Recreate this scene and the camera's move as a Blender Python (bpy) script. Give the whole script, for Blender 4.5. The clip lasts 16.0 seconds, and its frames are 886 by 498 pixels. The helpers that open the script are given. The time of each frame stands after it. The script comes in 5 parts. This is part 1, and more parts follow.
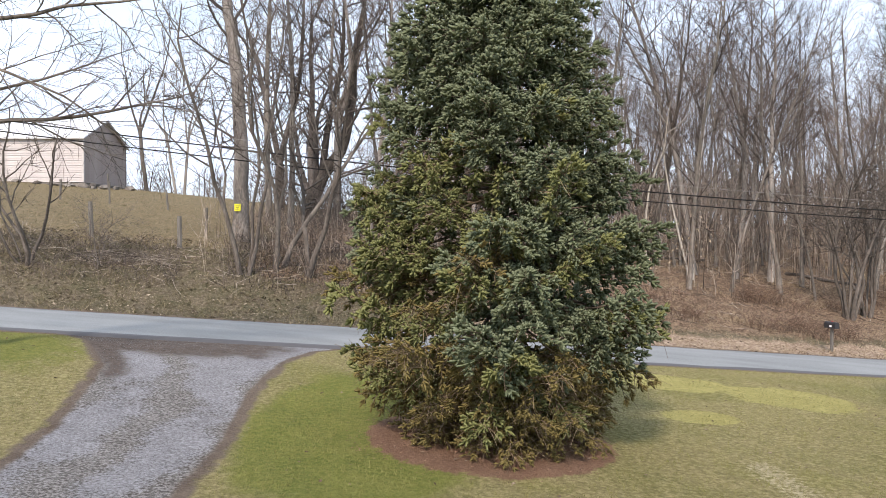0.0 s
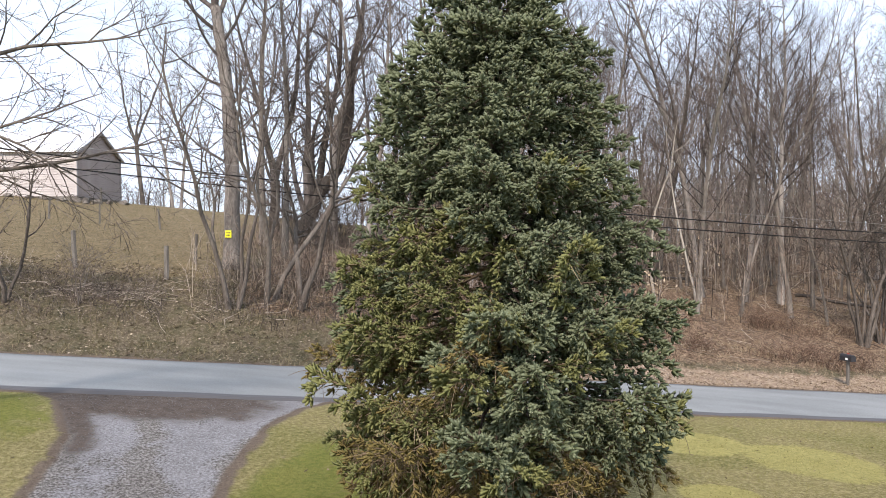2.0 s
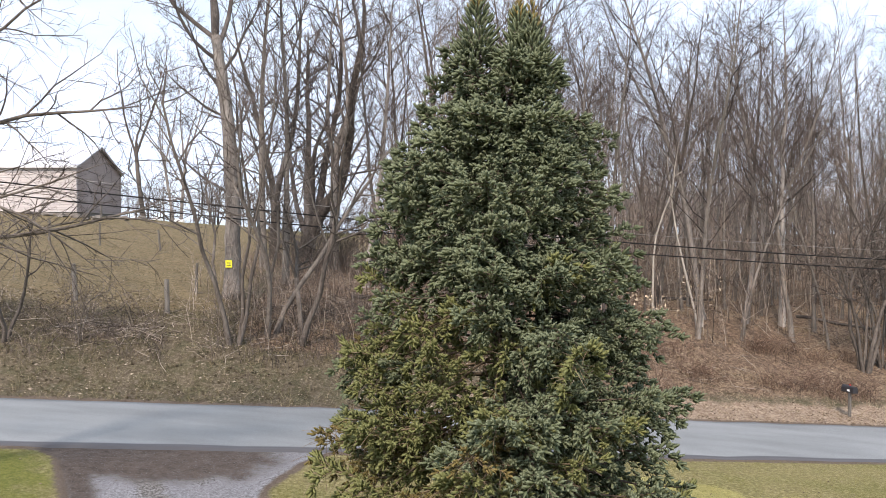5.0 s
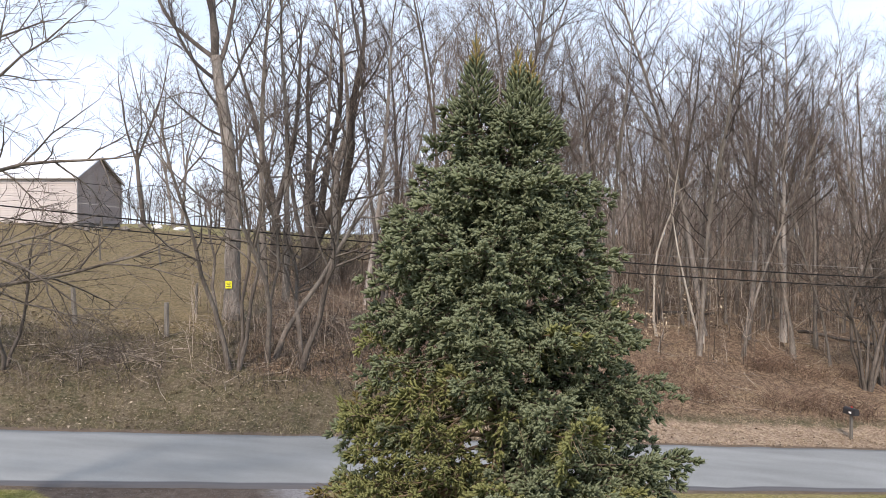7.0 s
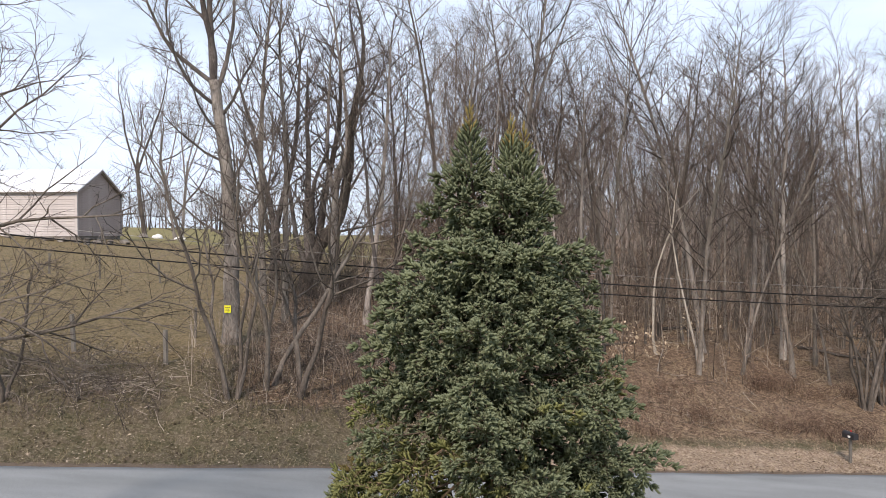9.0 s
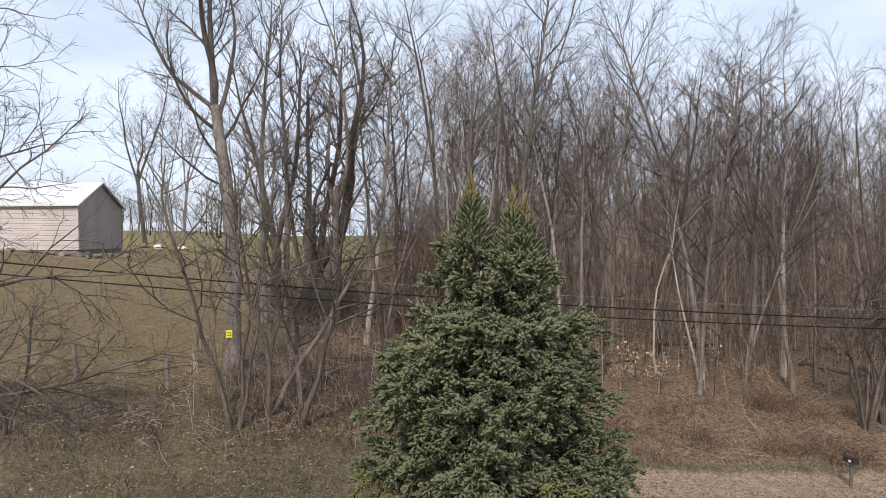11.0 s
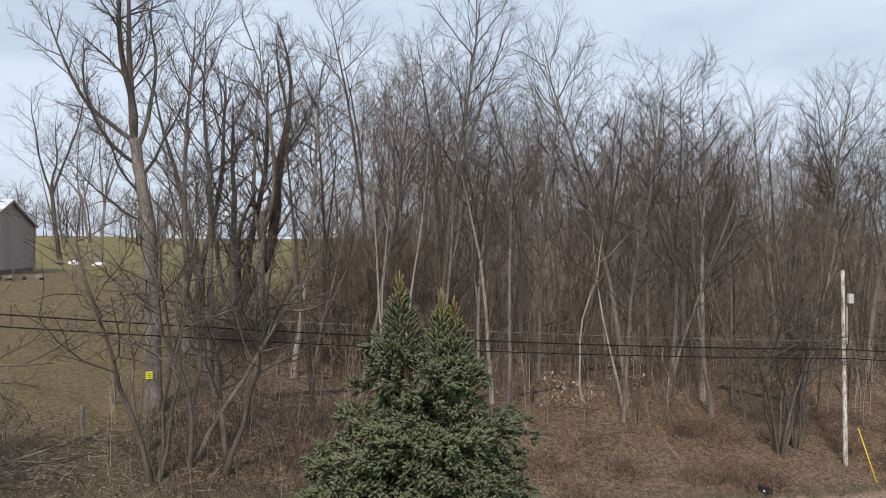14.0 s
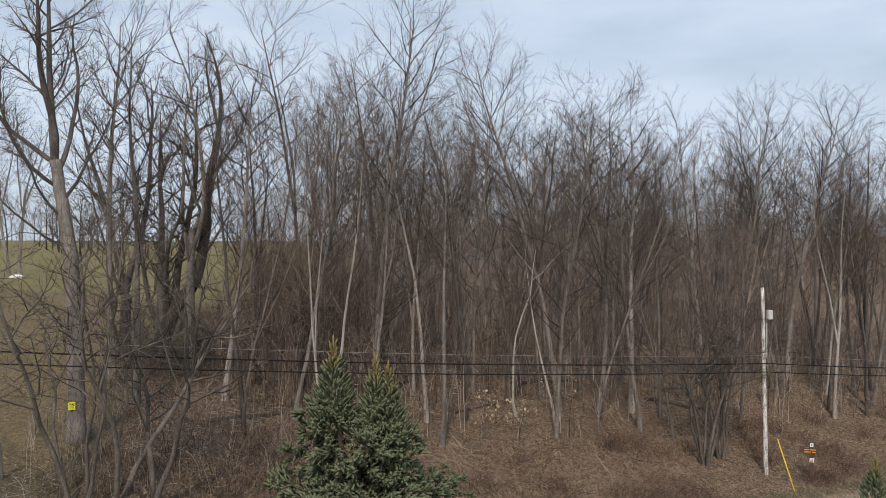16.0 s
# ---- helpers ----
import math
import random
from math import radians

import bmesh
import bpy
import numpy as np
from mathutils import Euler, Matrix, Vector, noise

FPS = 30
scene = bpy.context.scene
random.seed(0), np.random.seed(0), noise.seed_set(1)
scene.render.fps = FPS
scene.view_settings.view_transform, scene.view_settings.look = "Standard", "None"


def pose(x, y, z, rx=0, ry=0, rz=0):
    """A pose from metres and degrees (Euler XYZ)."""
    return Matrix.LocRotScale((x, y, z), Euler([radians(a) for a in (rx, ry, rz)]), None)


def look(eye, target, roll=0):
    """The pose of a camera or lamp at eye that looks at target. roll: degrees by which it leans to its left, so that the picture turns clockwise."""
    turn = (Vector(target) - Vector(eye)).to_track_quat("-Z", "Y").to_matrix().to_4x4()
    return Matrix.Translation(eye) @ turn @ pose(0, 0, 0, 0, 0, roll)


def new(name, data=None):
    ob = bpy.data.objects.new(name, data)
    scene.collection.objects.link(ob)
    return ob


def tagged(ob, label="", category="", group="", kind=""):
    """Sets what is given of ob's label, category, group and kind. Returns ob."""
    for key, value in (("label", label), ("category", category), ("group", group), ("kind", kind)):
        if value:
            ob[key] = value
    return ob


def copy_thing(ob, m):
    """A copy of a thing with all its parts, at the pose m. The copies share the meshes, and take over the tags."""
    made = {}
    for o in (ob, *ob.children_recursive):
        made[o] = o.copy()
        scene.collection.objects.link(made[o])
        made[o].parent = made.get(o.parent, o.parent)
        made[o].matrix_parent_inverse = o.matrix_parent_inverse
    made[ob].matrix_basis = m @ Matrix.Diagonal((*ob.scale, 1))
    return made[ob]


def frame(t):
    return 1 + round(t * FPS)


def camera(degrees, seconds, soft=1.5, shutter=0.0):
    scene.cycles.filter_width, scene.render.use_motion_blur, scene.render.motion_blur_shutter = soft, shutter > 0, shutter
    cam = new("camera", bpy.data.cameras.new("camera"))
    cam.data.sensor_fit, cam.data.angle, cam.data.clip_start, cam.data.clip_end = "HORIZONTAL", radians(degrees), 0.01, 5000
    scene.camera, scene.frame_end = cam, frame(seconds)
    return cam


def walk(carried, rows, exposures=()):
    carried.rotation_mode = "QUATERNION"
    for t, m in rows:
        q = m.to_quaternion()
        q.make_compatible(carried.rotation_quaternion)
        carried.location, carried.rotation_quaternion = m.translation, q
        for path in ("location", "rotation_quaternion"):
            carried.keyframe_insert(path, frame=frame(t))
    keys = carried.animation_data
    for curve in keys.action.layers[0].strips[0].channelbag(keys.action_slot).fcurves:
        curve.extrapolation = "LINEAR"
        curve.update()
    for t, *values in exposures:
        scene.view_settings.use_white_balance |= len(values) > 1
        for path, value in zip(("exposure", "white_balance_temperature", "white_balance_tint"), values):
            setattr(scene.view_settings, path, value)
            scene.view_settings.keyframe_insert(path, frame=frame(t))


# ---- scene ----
cam = camera(60.0, 16.0, soft=0.8)
# seconds, x, y, z, yaw, pitch, roll
ROWS = [
    (0.0, 0.000, 0.000, 3.200, 0.08, -1.21, 0.04),
    (0.5, -0.019, 0.403, 3.466, -0.08, -1.28, 0.08),
    (1.0, -0.000, 0.788, 3.729, -0.02, -1.24, 0.09),
    (1.5, 0.050, 1.107, 3.987, 0.12, -1.12, 0.06),
    (2.0, 0.096, 1.294, 4.244, 0.18, -1.07, 0.06),
    (2.5, 0.110, 1.366, 4.486, 0.18, -1.06, 0.09),
    (3.0, 0.094, 1.375, 4.703, 0.15, -1.05, 0.09),
    (3.5, 0.063, 1.360, 4.890, 0.13, -1.03, 0.07),
    (4.0, 0.042, 1.350, 5.063, 0.13, -1.07, 0.02),
    (6.5, 0.070, 1.445, 6.087, 0.21, -1.03, 0.20),
    (7.0, 0.085, 1.462, 6.301, 0.25, -1.07, 0.11),
    (7.5, 0.103, 1.478, 6.528, 0.24, -1.02, 0.24),
    (8.0, 0.131, 1.488, 6.767, 0.24, -1.01, 0.30),
    (8.5, 0.166, 1.483, 7.011, 0.28, -1.01, 0.30),
    (9.0, 0.196, 1.465, 7.254, 0.34, -1.04, 0.27),
    (11.5, 0.176, 1.411, 8.507, 0.36, -1.02, 0.44),
    (12.0, 0.181, 1.429, 8.775, 0.37, -0.96, 0.36),
    (12.5, 0.191, 1.466, 9.046, 0.04, -0.93, 0.30),
    (13.0, 0.183, 1.499, 9.267, -0.98, -0.83, 0.29),
    (13.5, 0.189, 1.529, 9.442, -3.59, -0.89, 0.29),
    (14.0, 0.197, 1.551, 9.644, -4.94, -0.84, 0.31),
    (14.5, 0.191, 1.562, 9.866, -6.39, -0.83, 0.35),
    (15.0, 0.204, 1.568, 10.127, -6.82, -0.79, 0.36),
    (15.5, 0.215, 1.559, 10.351, -8.12, -0.70, 0.40),
    (16.0, 0.210, 1.540, 10.530, -9.83, -0.75, 0.42),
]
EXPOSURES = [(0.0, 0.46, 6450, 17), (4.0, 0.44, 6450, 18), (7.0, 0.27, 6550, 18), (9.0, 0.11, 6600, 18), (12.5, -0.2, 6650, 17), (16.0, -0.43, 6550, 15)]
walk(cam, [(t, pose(x, y, z, 90 + pitch, roll, yaw)) for t, x, y, z, yaw, pitch, roll in ROWS], EXPOSURES)

# ---- shape of the land ----
# s runs along the road to the east, d across it, away from the lawn; both in metres from the road's middle
ROAD_O = np.array((0.0, 23.0))
ROAD_E1 = np.array((0.9666, 0.2562))
ROAD_E2 = np.array((-0.2562, 0.9666))
ROAD_HALF = 2.4


def road_sd(x, y):
    rx, ry = x - ROAD_O[0], y - ROAD_O[1]
    return rx * ROAD_E1[0] + ry * ROAD_E1[1], rx * ROAD_E2[0] + ry * ROAD_E2[1]


def road_xy(s, d):
    return ROAD_O[0] + s * ROAD_E1[0] + d * ROAD_E2[0], ROAD_O[1] + s * ROAD_E1[1] + d * ROAD_E2[1]


def road_z(s):
    return np.interp(s, (-60, -25, -14, 20, 30, 60), (2.6, 1.9, 1.2, -1.95, -2.4, -3.0))


def smooth(a, b, v):
    w = np.clip((v - a) / (b - a), 0, 1)
    return w * w * (3 - 2 * w)


def land(x, y):
    """Height of the ground, without the small bumps."""
    x, y = np.asarray(x, float), np.asarray(y, float)
    s, d = road_sd(x, y)
    base = road_z(s)
    far = np.maximum(d - ROAD_HALF - 0.25, 0)
    near = np.maximum(-d - ROAD_HALF - 0.2, 0)
    west = np.interp(far, (0, 1, 3, 5.6, 12, 44, 80, 350, 2500), (0, 0.18, 1.1, 1.9, 2.7, 5.6, 5.9, 9.0, 11.0))
    east = np.interp(far, (0, 2, 8, 13, 30, 80, 200, 2500), (0, 0.1, 1.4, 2.8, 5.0, 7.5, 8.5, 8.0))
    w = smooth(-3, 12, s - 0.25 * np.maximum(far - 10, 0))
    level = -0.3 - 0.065 * np.clip(s, -12, 14)
    flat = smooth(0, 9, near)
    front = base * (1 - flat) + level * flat + 0.05 * smooth(0, 1.2, near)
    return np.where(d > 0, base + west * (1 - w) + east * w, front)


def land_z(x, y):
    return float(land(x, y))

# ---- sky and sun ----
SUN_AZIMUTH, SUN_HEIGHT = 196.0, 42.0  # degrees clockwise from north (y), and above the horizon
world = bpy.data.worlds.new("sky")
scene.world = world
world.use_nodes = True
wn, wl = world.node_tree.nodes, world.node_tree.links
wn.clear()
w_out = wn.new("ShaderNodeOutputWorld")
w_bg = wn.new("ShaderNodeBackground")
w_sky = wn.new("ShaderNodeTexSky")
w_sky.sky_type = "NISHITA"
w_sky.sun_disc = False
w_sky.sun_elevation = radians(SUN_HEIGHT)
w_sky.sun_rotation = radians(SUN_AZIMUTH)
w_sky.air_density, w_sky.dust_density, w_sky.ozone_density = 1.3, 2.0, 2.5
w_mix = wn.new("ShaderNodeMix")
w_mix.data_type = "RGBA"
w_co = wn.new("ShaderNodeTexCoord")
w_map = wn.new("ShaderNodeMapping")
w_map.inputs["Scale"].default_value = (1.2, 1.2, 4.0)
w_noise = wn.new("ShaderNodeTexNoise")
w_noise.inputs["Scale"].default_value = 1.6
w_noise.inputs["Detail"].default_value = 6.0
w_ramp = wn.new("ShaderNodeValToRGB")
w_ramp.color_ramp.elements[0].position, w_ramp.color_ramp.elements[0].color = 0.38, (0.6, 0.6, 0.6, 1)
w_ramp.color_ramp.elements[1].position, w_ramp.color_ramp.elements[1].color = 0.55, (0.95, 0.95, 0.95, 1)
wl.new(w_co.outputs["Generated"], w_map.inputs["Vector"])
wl.new(w_map.outputs["Vector"], w_noise.inputs["Vector"])
wl.new(w_noise.outputs["Fac"], w_ramp.inputs["Fac"])
wl.new(w_ramp.outputs["Color"], w_mix.inputs["Factor"])
wl.new(w_sky.outputs["Color"], w_mix.inputs["A"])
w_mix.inputs["B"].default_value = (7.55, 9.05, 10.6, 1)  # thin bright cloud
wl.new(w_mix.outputs["Result"], w_bg.inputs["Color"])
w_bg.inputs["Strength"].default_value = 0.118
wl.new(w_bg.outputs["Background"], w_out.inputs["Surface"])

sun_data = bpy.data.lights.new("sun", "SUN")
sun_data.energy, sun_data.angle, sun_data.color = 4.1, radians(6.0), (1.0, 0.89, 0.76)
sun = new("sun", sun_data)
_a, _h = radians(SUN_AZIMUTH), radians(SUN_HEIGHT)
SUN_WAY = Vector((math.sin(_a) * math.cos(_h), math.cos(_a) * math.cos(_h), math.sin(_h)))
sun.matrix_world = look(SUN_WAY * 100, (0, 0, 0))

# ---- materials ----
def material(name, colours, scale=8.0, rough=0.9, bump=0.3, fine=60.0, metal=0.0, per_object=0.0, per_island=0.0, stretch=(1, 1, 1), spec=0.3, bump_dist=0.02):
    """Two scales of noise through a colour ramp, with a fine bump. colours: (place, (r, g, b)) rows."""
    m = bpy.data.materials.new(name)
    m.use_nodes = True
    n, l = m.node_tree.nodes, m.node_tree.links
    bsdf = n["Principled BSDF"]
    co = n.new("ShaderNodeTexCoord")
    mp = n.new("ShaderNodeMapping")
    mp.inputs["Scale"].default_value = stretch
    l.new(co.outputs["Object"], mp.inputs["Vector"])
    big, small = n.new("ShaderNodeTexNoise"), n.new("ShaderNodeTexNoise")
    big.inputs["Scale"].default_value, big.inputs["Detail"].default_value = scale, 5.0
    small.inputs["Scale"].default_value, small.inputs["Detail"].default_value = fine, 4.0
    l.new(mp.outputs["Vector"], big.inputs["Vector"])
    l.new(mp.outputs["Vector"], small.inputs["Vector"])
    mixed = n.new("ShaderNodeMix")
    mixed.inputs["Factor"].default_value = 0.45
    l.new(big.outputs["Fac"], mixed.inputs["A"])
    l.new(small.outputs["Fac"], mixed.inputs["B"])
    value = mixed.outputs["Result"]
    for kind, amount in (("ShaderNodeObjectInfo", per_object), ("ShaderNodeNewGeometry", per_island)):
        if amount:
            info = n.new(kind)
            add = n.new("ShaderNodeMath")
            add.operation = "MULTIPLY_ADD"
            l.new(info.outputs["Random" if kind.endswith("Info") else "Random Per Island"], add.inputs[0])
            add.inputs[1].default_value = amount
            l.new(value, add.inputs[2])
            shift = n.new("ShaderNodeMath")
            shift.operation = "SUBTRACT"
            l.new(add.outputs[0], shift.inputs[0])
            shift.inputs[1].default_value = amount / 2
            value = shift.outputs[0]
    ramp = n.new("ShaderNodeValToRGB")
    els = ramp.color_ramp.elements
    while len(els) < len(colours):
        els.new(0.5)
    for e, (p, c) in zip(els, colours):
        e.position, e.color = p, (*c, 1)
    l.new(value, ramp.inputs["Fac"])
    l.new(ramp.outputs["Color"], bsdf.inputs["Base Color"])
    bsdf.inputs["Roughness"].default_value = rough
    bsdf.inputs["Metallic"].default_value = metal
    bsdf.inputs["Specular IOR Level"].default_value = spec
    if bump:
        b = n.new("ShaderNodeBump")
        b.inputs["Strength"].default_value, b.inputs["Distance"].default_value = bump, bump_dist
        l.new(small.outputs["Fac"], b.inputs["Height"])
        l.new(b.outputs["Normal"], bsdf.inputs["Normal"])
    return m


BARK_GREY = material("bark_grey", [(0.3, (0.075, 0.067, 0.06)), (0.5, (0.2, 0.18, 0.16)), (0.68, (0.36, 0.33, 0.295))], 2.5, 0.95, 0.8, 22, per_object=0.25, stretch=(1, 1, 0.25))
BARK_DARK = material("bark_dark", [(0.3, (0.024, 0.02, 0.017)), (0.5, (0.07, 0.06, 0.051)), (0.7, (0.15, 0.13, 0.112))], 2.5, 0.95, 0.8, 22, per_object=0.12, stretch=(1, 1, 0.25))
BARK_MID = material("bark_mid", [(0.3, (0.065, 0.057, 0.049)), (0.5, (0.18, 0.16, 0.137)), (0.7, (0.33, 0.3, 0.262))], 2.5, 0.95, 0.8, 22, per_object=0.15, stretch=(1, 1, 0.25))
BARK_LIMB = material("bark_limb", [(0.3, (0.03, 0.026, 0.024)), (0.5, (0.085, 0.075, 0.068)), (0.7, (0.19, 0.17, 0.155))], 2.5, 0.95, 0.8, 22, per_object=0.15, stretch=(1, 1, 0.4))
BARK_SHRUB = material("bark_shrub", [(0.3, (0.04, 0.034, 0.029)), (0.5, (0.11, 0.095, 0.08)), (0.7, (0.22, 0.195, 0.167))], 2.5, 0.95, 0.8, 22, per_object=0.15, stretch=(1, 1, 0.25))
BARK_PALE = material("bark_pale", [(0.3, (0.2, 0.175, 0.145)), (0.5, (0.4, 0.365, 0.31)), (0.7, (0.56, 0.52, 0.45))], 2.0, 0.9, 0.5, 22, stretch=(1, 1, 0.4))
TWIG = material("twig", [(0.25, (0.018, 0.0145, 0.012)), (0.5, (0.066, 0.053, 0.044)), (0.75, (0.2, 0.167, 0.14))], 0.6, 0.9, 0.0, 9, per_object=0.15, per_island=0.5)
# deep-wood twigs: skylight through the crowns is put in as paler grey
TWIG_LIT = material("twig_lit", [(0.25, (0.035, 0.029, 0.026)), (0.5, (0.138, 0.115, 0.099)), (0.75, (0.325, 0.28, 0.244))], 0.6, 0.9, 0.0, 9, per_object=0.25, per_island=0.7)
TWIG_BROWN = material("twig_brown", [(0.25, (0.024, 0.018, 0.014)), (0.5, (0.092, 0.07, 0.055)), (0.75, (0.27, 0.215, 0.17))], 0.6, 0.9, 0.0, 9, per_object=0.15, per_island=0.5)
CANE = material("cane", [(0.2, (0.04, 0.03, 0.023)), (0.5, (0.16, 0.125, 0.098)), (0.8, (0.4, 0.345, 0.285))], 0.6, 0.9, 0.0, 9, per_island=0.75)
BRUSH = material("brush", [(0.2, (0.045, 0.026, 0.018)), (0.5, (0.13, 0.082, 0.057)), (0.8, (0.31, 0.225, 0.16))], 0.5, 0.9, 0.0, 9, per_island=0.6)
SPRUCE_BARK = material("spruce_bark", [(0.3, (0.045, 0.033, 0.025)), (0.7, (0.12, 0.093, 0.07))], 5, 0.95, 0.6, 40)
DEAD_TWIG = material("dead_twig", [(0.25, (0.07, 0.05, 0.033)), (0.5, (0.16, 0.118, 0.075)), (0.75, (0.29, 0.225, 0.15))], 0.6, 0.9, 0.0, 9, per_island=0.4)


def needles(name, colours, bloom):
    """Needle foliage: the ramp along noise, going over to the paler young growth at each shoot's tip."""
    m = material(name, colours, 1.3, 0.85, 0.0, 7, per_object=0.25, per_island=0.25, spec=0.12)
    n, l = m.node_tree.nodes, m.node_tree.links
    tip = n.new("ShaderNodeAttribute")
    tip.attribute_name = "tip"
    x = n.new("ShaderNodeMix")
    x.data_type = "RGBA"
    l.new(tip.outputs["Fac"], x.inputs["Factor"])
    bsdf = n["Principled BSDF"]
    l.new(bsdf.inputs["Base Color"].links[0].from_socket, x.inputs["A"])
    x.inputs["B"].default_value = (*bloom, 1)
    l.new(x.outputs["Result"], bsdf.inputs["Base Color"])
    return m


NEEDLE_BLUE = needles("needle_blue", [(0.25, (0.026, 0.039, 0.017)), (0.5, (0.06, 0.079, 0.036)), (0.75, (0.12, 0.144, 0.07))], (0.158, 0.18, 0.112))
NEEDLE_GREEN = needles("needle_green", [(0.25, (0.047, 0.055, 0.017)), (0.5, (0.105, 0.113, 0.035)), (0.75, (0.168, 0.175, 0.06))], (0.165, 0.174, 0.074))
NEEDLE_OLIVE = needles("needle_olive", [(0.25, (0.06, 0.047, 0.017)), (0.5, (0.122, 0.097, 0.035)), (0.75, (0.19, 0.145, 0.058))], (0.152, 0.126, 0.046))
NEEDLE_GOLD = needles("needle_gold", [(0.3, (0.12, 0.104, 0.036)), (0.7, (0.25, 0.2, 0.076))], (0.28, 0.22, 0.088))
POST_WOOD = material("post_wood", [(0.3, (0.06, 0.055, 0.048)), (0.7, (0.19, 0.176, 0.155))], 3, 0.95, 0.6, 30, stretch=(4, 4, 0.6), per_object=0.2)
POLE_WOOD = material("pole_wood", [(0.36, (0.1, 0.088, 0.075)), (0.46, (0.33, 0.31, 0.28)), (0.58, (0.66, 0.645, 0.61))], 3, 0.9, 0.6, 14, stretch=(2.5, 2.5, 0.7))
WIRE = material("wire", [(0.3, (0.008, 0.008, 0.008)), (0.7, (0.015, 0.015, 0.015))], 3, 0.9, 0.0, 20)
WIRE_PALE = material("wire_pale", [(0.3, (0.2, 0.195, 0.185)), (0.7, (0.32, 0.31, 0.29))], 3, 0.5, 0.0, 20, metal=0.3)
BARN_SIDING = material("barn_siding", [(0.3, (0.355, 0.322, 0.307)), (0.5, (0.455, 0.423, 0.405)), (0.7, (0.545, 0.512, 0.493))], 0.7, 0.85, 0.2, 14, stretch=(1, 1, 3))
# same siding, darker and browner: the gable ends' shade is in the colour
BARN_GABLE_SHADED = material("barn_gable_shaded", [(0.3, (0.235, 0.19, 0.172)), (0.5, (0.335, 0.28, 0.256)), (0.7, (0.43, 0.37, 0.34))], 0.7, 0.85, 0.2, 14, stretch=(1, 1, 3))
BARN_ROOF = material("barn_roof", [(0.3, (0.62, 0.63, 0.65)), (0.7, (0.83, 0.84, 0.86))], 0.5, 0.32, 0.05, 12, metal=0.3, spec=0.5)
BARN_TRIM = material("barn_trim", [(0.3, (0.2, 0.17, 0.16)), (0.7, (0.36, 0.32, 0.3))], 1, 0.8, 0.2, 14)
STONE = material("stone", [(0.3, (0.075, 0.066, 0.056)), (0.5, (0.145, 0.13, 0.112)), (0.7, (0.23, 0.21, 0.182))], 2, 0.95, 0.5, 20, per_object=0.3)
WHITE_TARP = material("white_tarp", [(0.3, (0.6, 0.6, 0.6)), (0.7, (0.82, 0.82, 0.8))], 3, 0.6, 0.2, 20)
BLACK_PLASTIC = material("black_plastic", [(0.3, (0.012, 0.012, 0.014)), (0.7, (0.03, 0.03, 0.034))], 6, 0.45, 0.05, 60, spec=0.5)
RED_PAINT = material("red_paint", [(0.3, (0.42, 0.03, 0.03)), (0.7, (0.6, 0.06, 0.05))], 6, 0.5, 0.05, 60)
WHITE_PAINT = material("white_paint", [(0.3, (0.66, 0.66, 0.64)), (0.7, (0.82, 0.82, 0.8))], 8, 0.6, 0.05, 60)
YELLOW_SIGN = material("yellow_sign", [(0.3, (0.78, 0.74, 0.02)), (0.7, (0.92, 0.88, 0.05))], 8, 0.5, 0.05, 60)
YELLOW_GUARD = material("yellow_guard", [(0.3, (0.72, 0.55, 0.02)), (0.7, (0.85, 0.66, 0.04))], 4, 0.45, 0.05, 60)
BROWN_SIGN = material("brown_sign", [(0.3, (0.055, 0.028, 0.018)), (0.7, (0.11, 0.06, 0.04))], 5, 0.7, 0.2, 60)
ORANGE_PAINT = material("orange_paint", [(0.3, (0.7, 0.28, 0.02)), (0.7, (0.85, 0.38, 0.04))], 6, 0.6, 0.0, 60)
GREY_METAL = material("grey_metal", [(0.3, (0.5, 0.5, 0.5)), (0.7, (0.68, 0.68, 0.67))], 4, 0.5, 0.05, 40, metal=0.4)
DEAD_LEAF = material("dead_leaf", [(0.2, (0.05, 0.037, 0.026)), (0.5, (0.15, 0.118, 0.085)), (0.8, (0.38, 0.32, 0.245))], 0.6, 0.9, 0.0, 9, per_island=0.6, spec=0.1)
WOOD_LEAF = material("wood_leaf", [(0.2, (0.05, 0.033, 0.023)), (0.5, (0.13, 0.092, 0.064)), (0.8, (0.34, 0.265, 0.19))], 0.6, 0.9, 0.0, 9, per_island=0.6, spec=0.1)
DRY_GRASS = material("dry_grass", [(0.2, (0.15, 0.108, 0.063)), (0.5, (0.31, 0.243, 0.16)), (0.8, (0.47, 0.39, 0.275))], 0.5, 0.9, 0.0, 9, per_island=0.5)
BANK_GRASS = material("bank_grass", [(0.2, (0.075, 0.07, 0.03)), (0.5, (0.16, 0.135, 0.075)), (0.8, (0.33, 0.275, 0.18))], 0.4, 0.9, 0.0, 6, per_island=0.5)
LAWN_BLADE = material("lawn_blade", [(0.2, (0.09, 0.092, 0.025)), (0.5, (0.17, 0.162, 0.055)), (0.8, (0.25, 0.225, 0.09))], 0.35, 0.9, 0.0, 9, per_island=0.3, spec=0.05)
GRAVEL = material("gravel", [(0.2, (0.09, 0.083, 0.078)), (0.5, (0.155, 0.15, 0.147)), (0.8, (0.25, 0.247, 0.247))], 3, 0.95, 0.0, 60, per_island=0.7, spec=0.05)

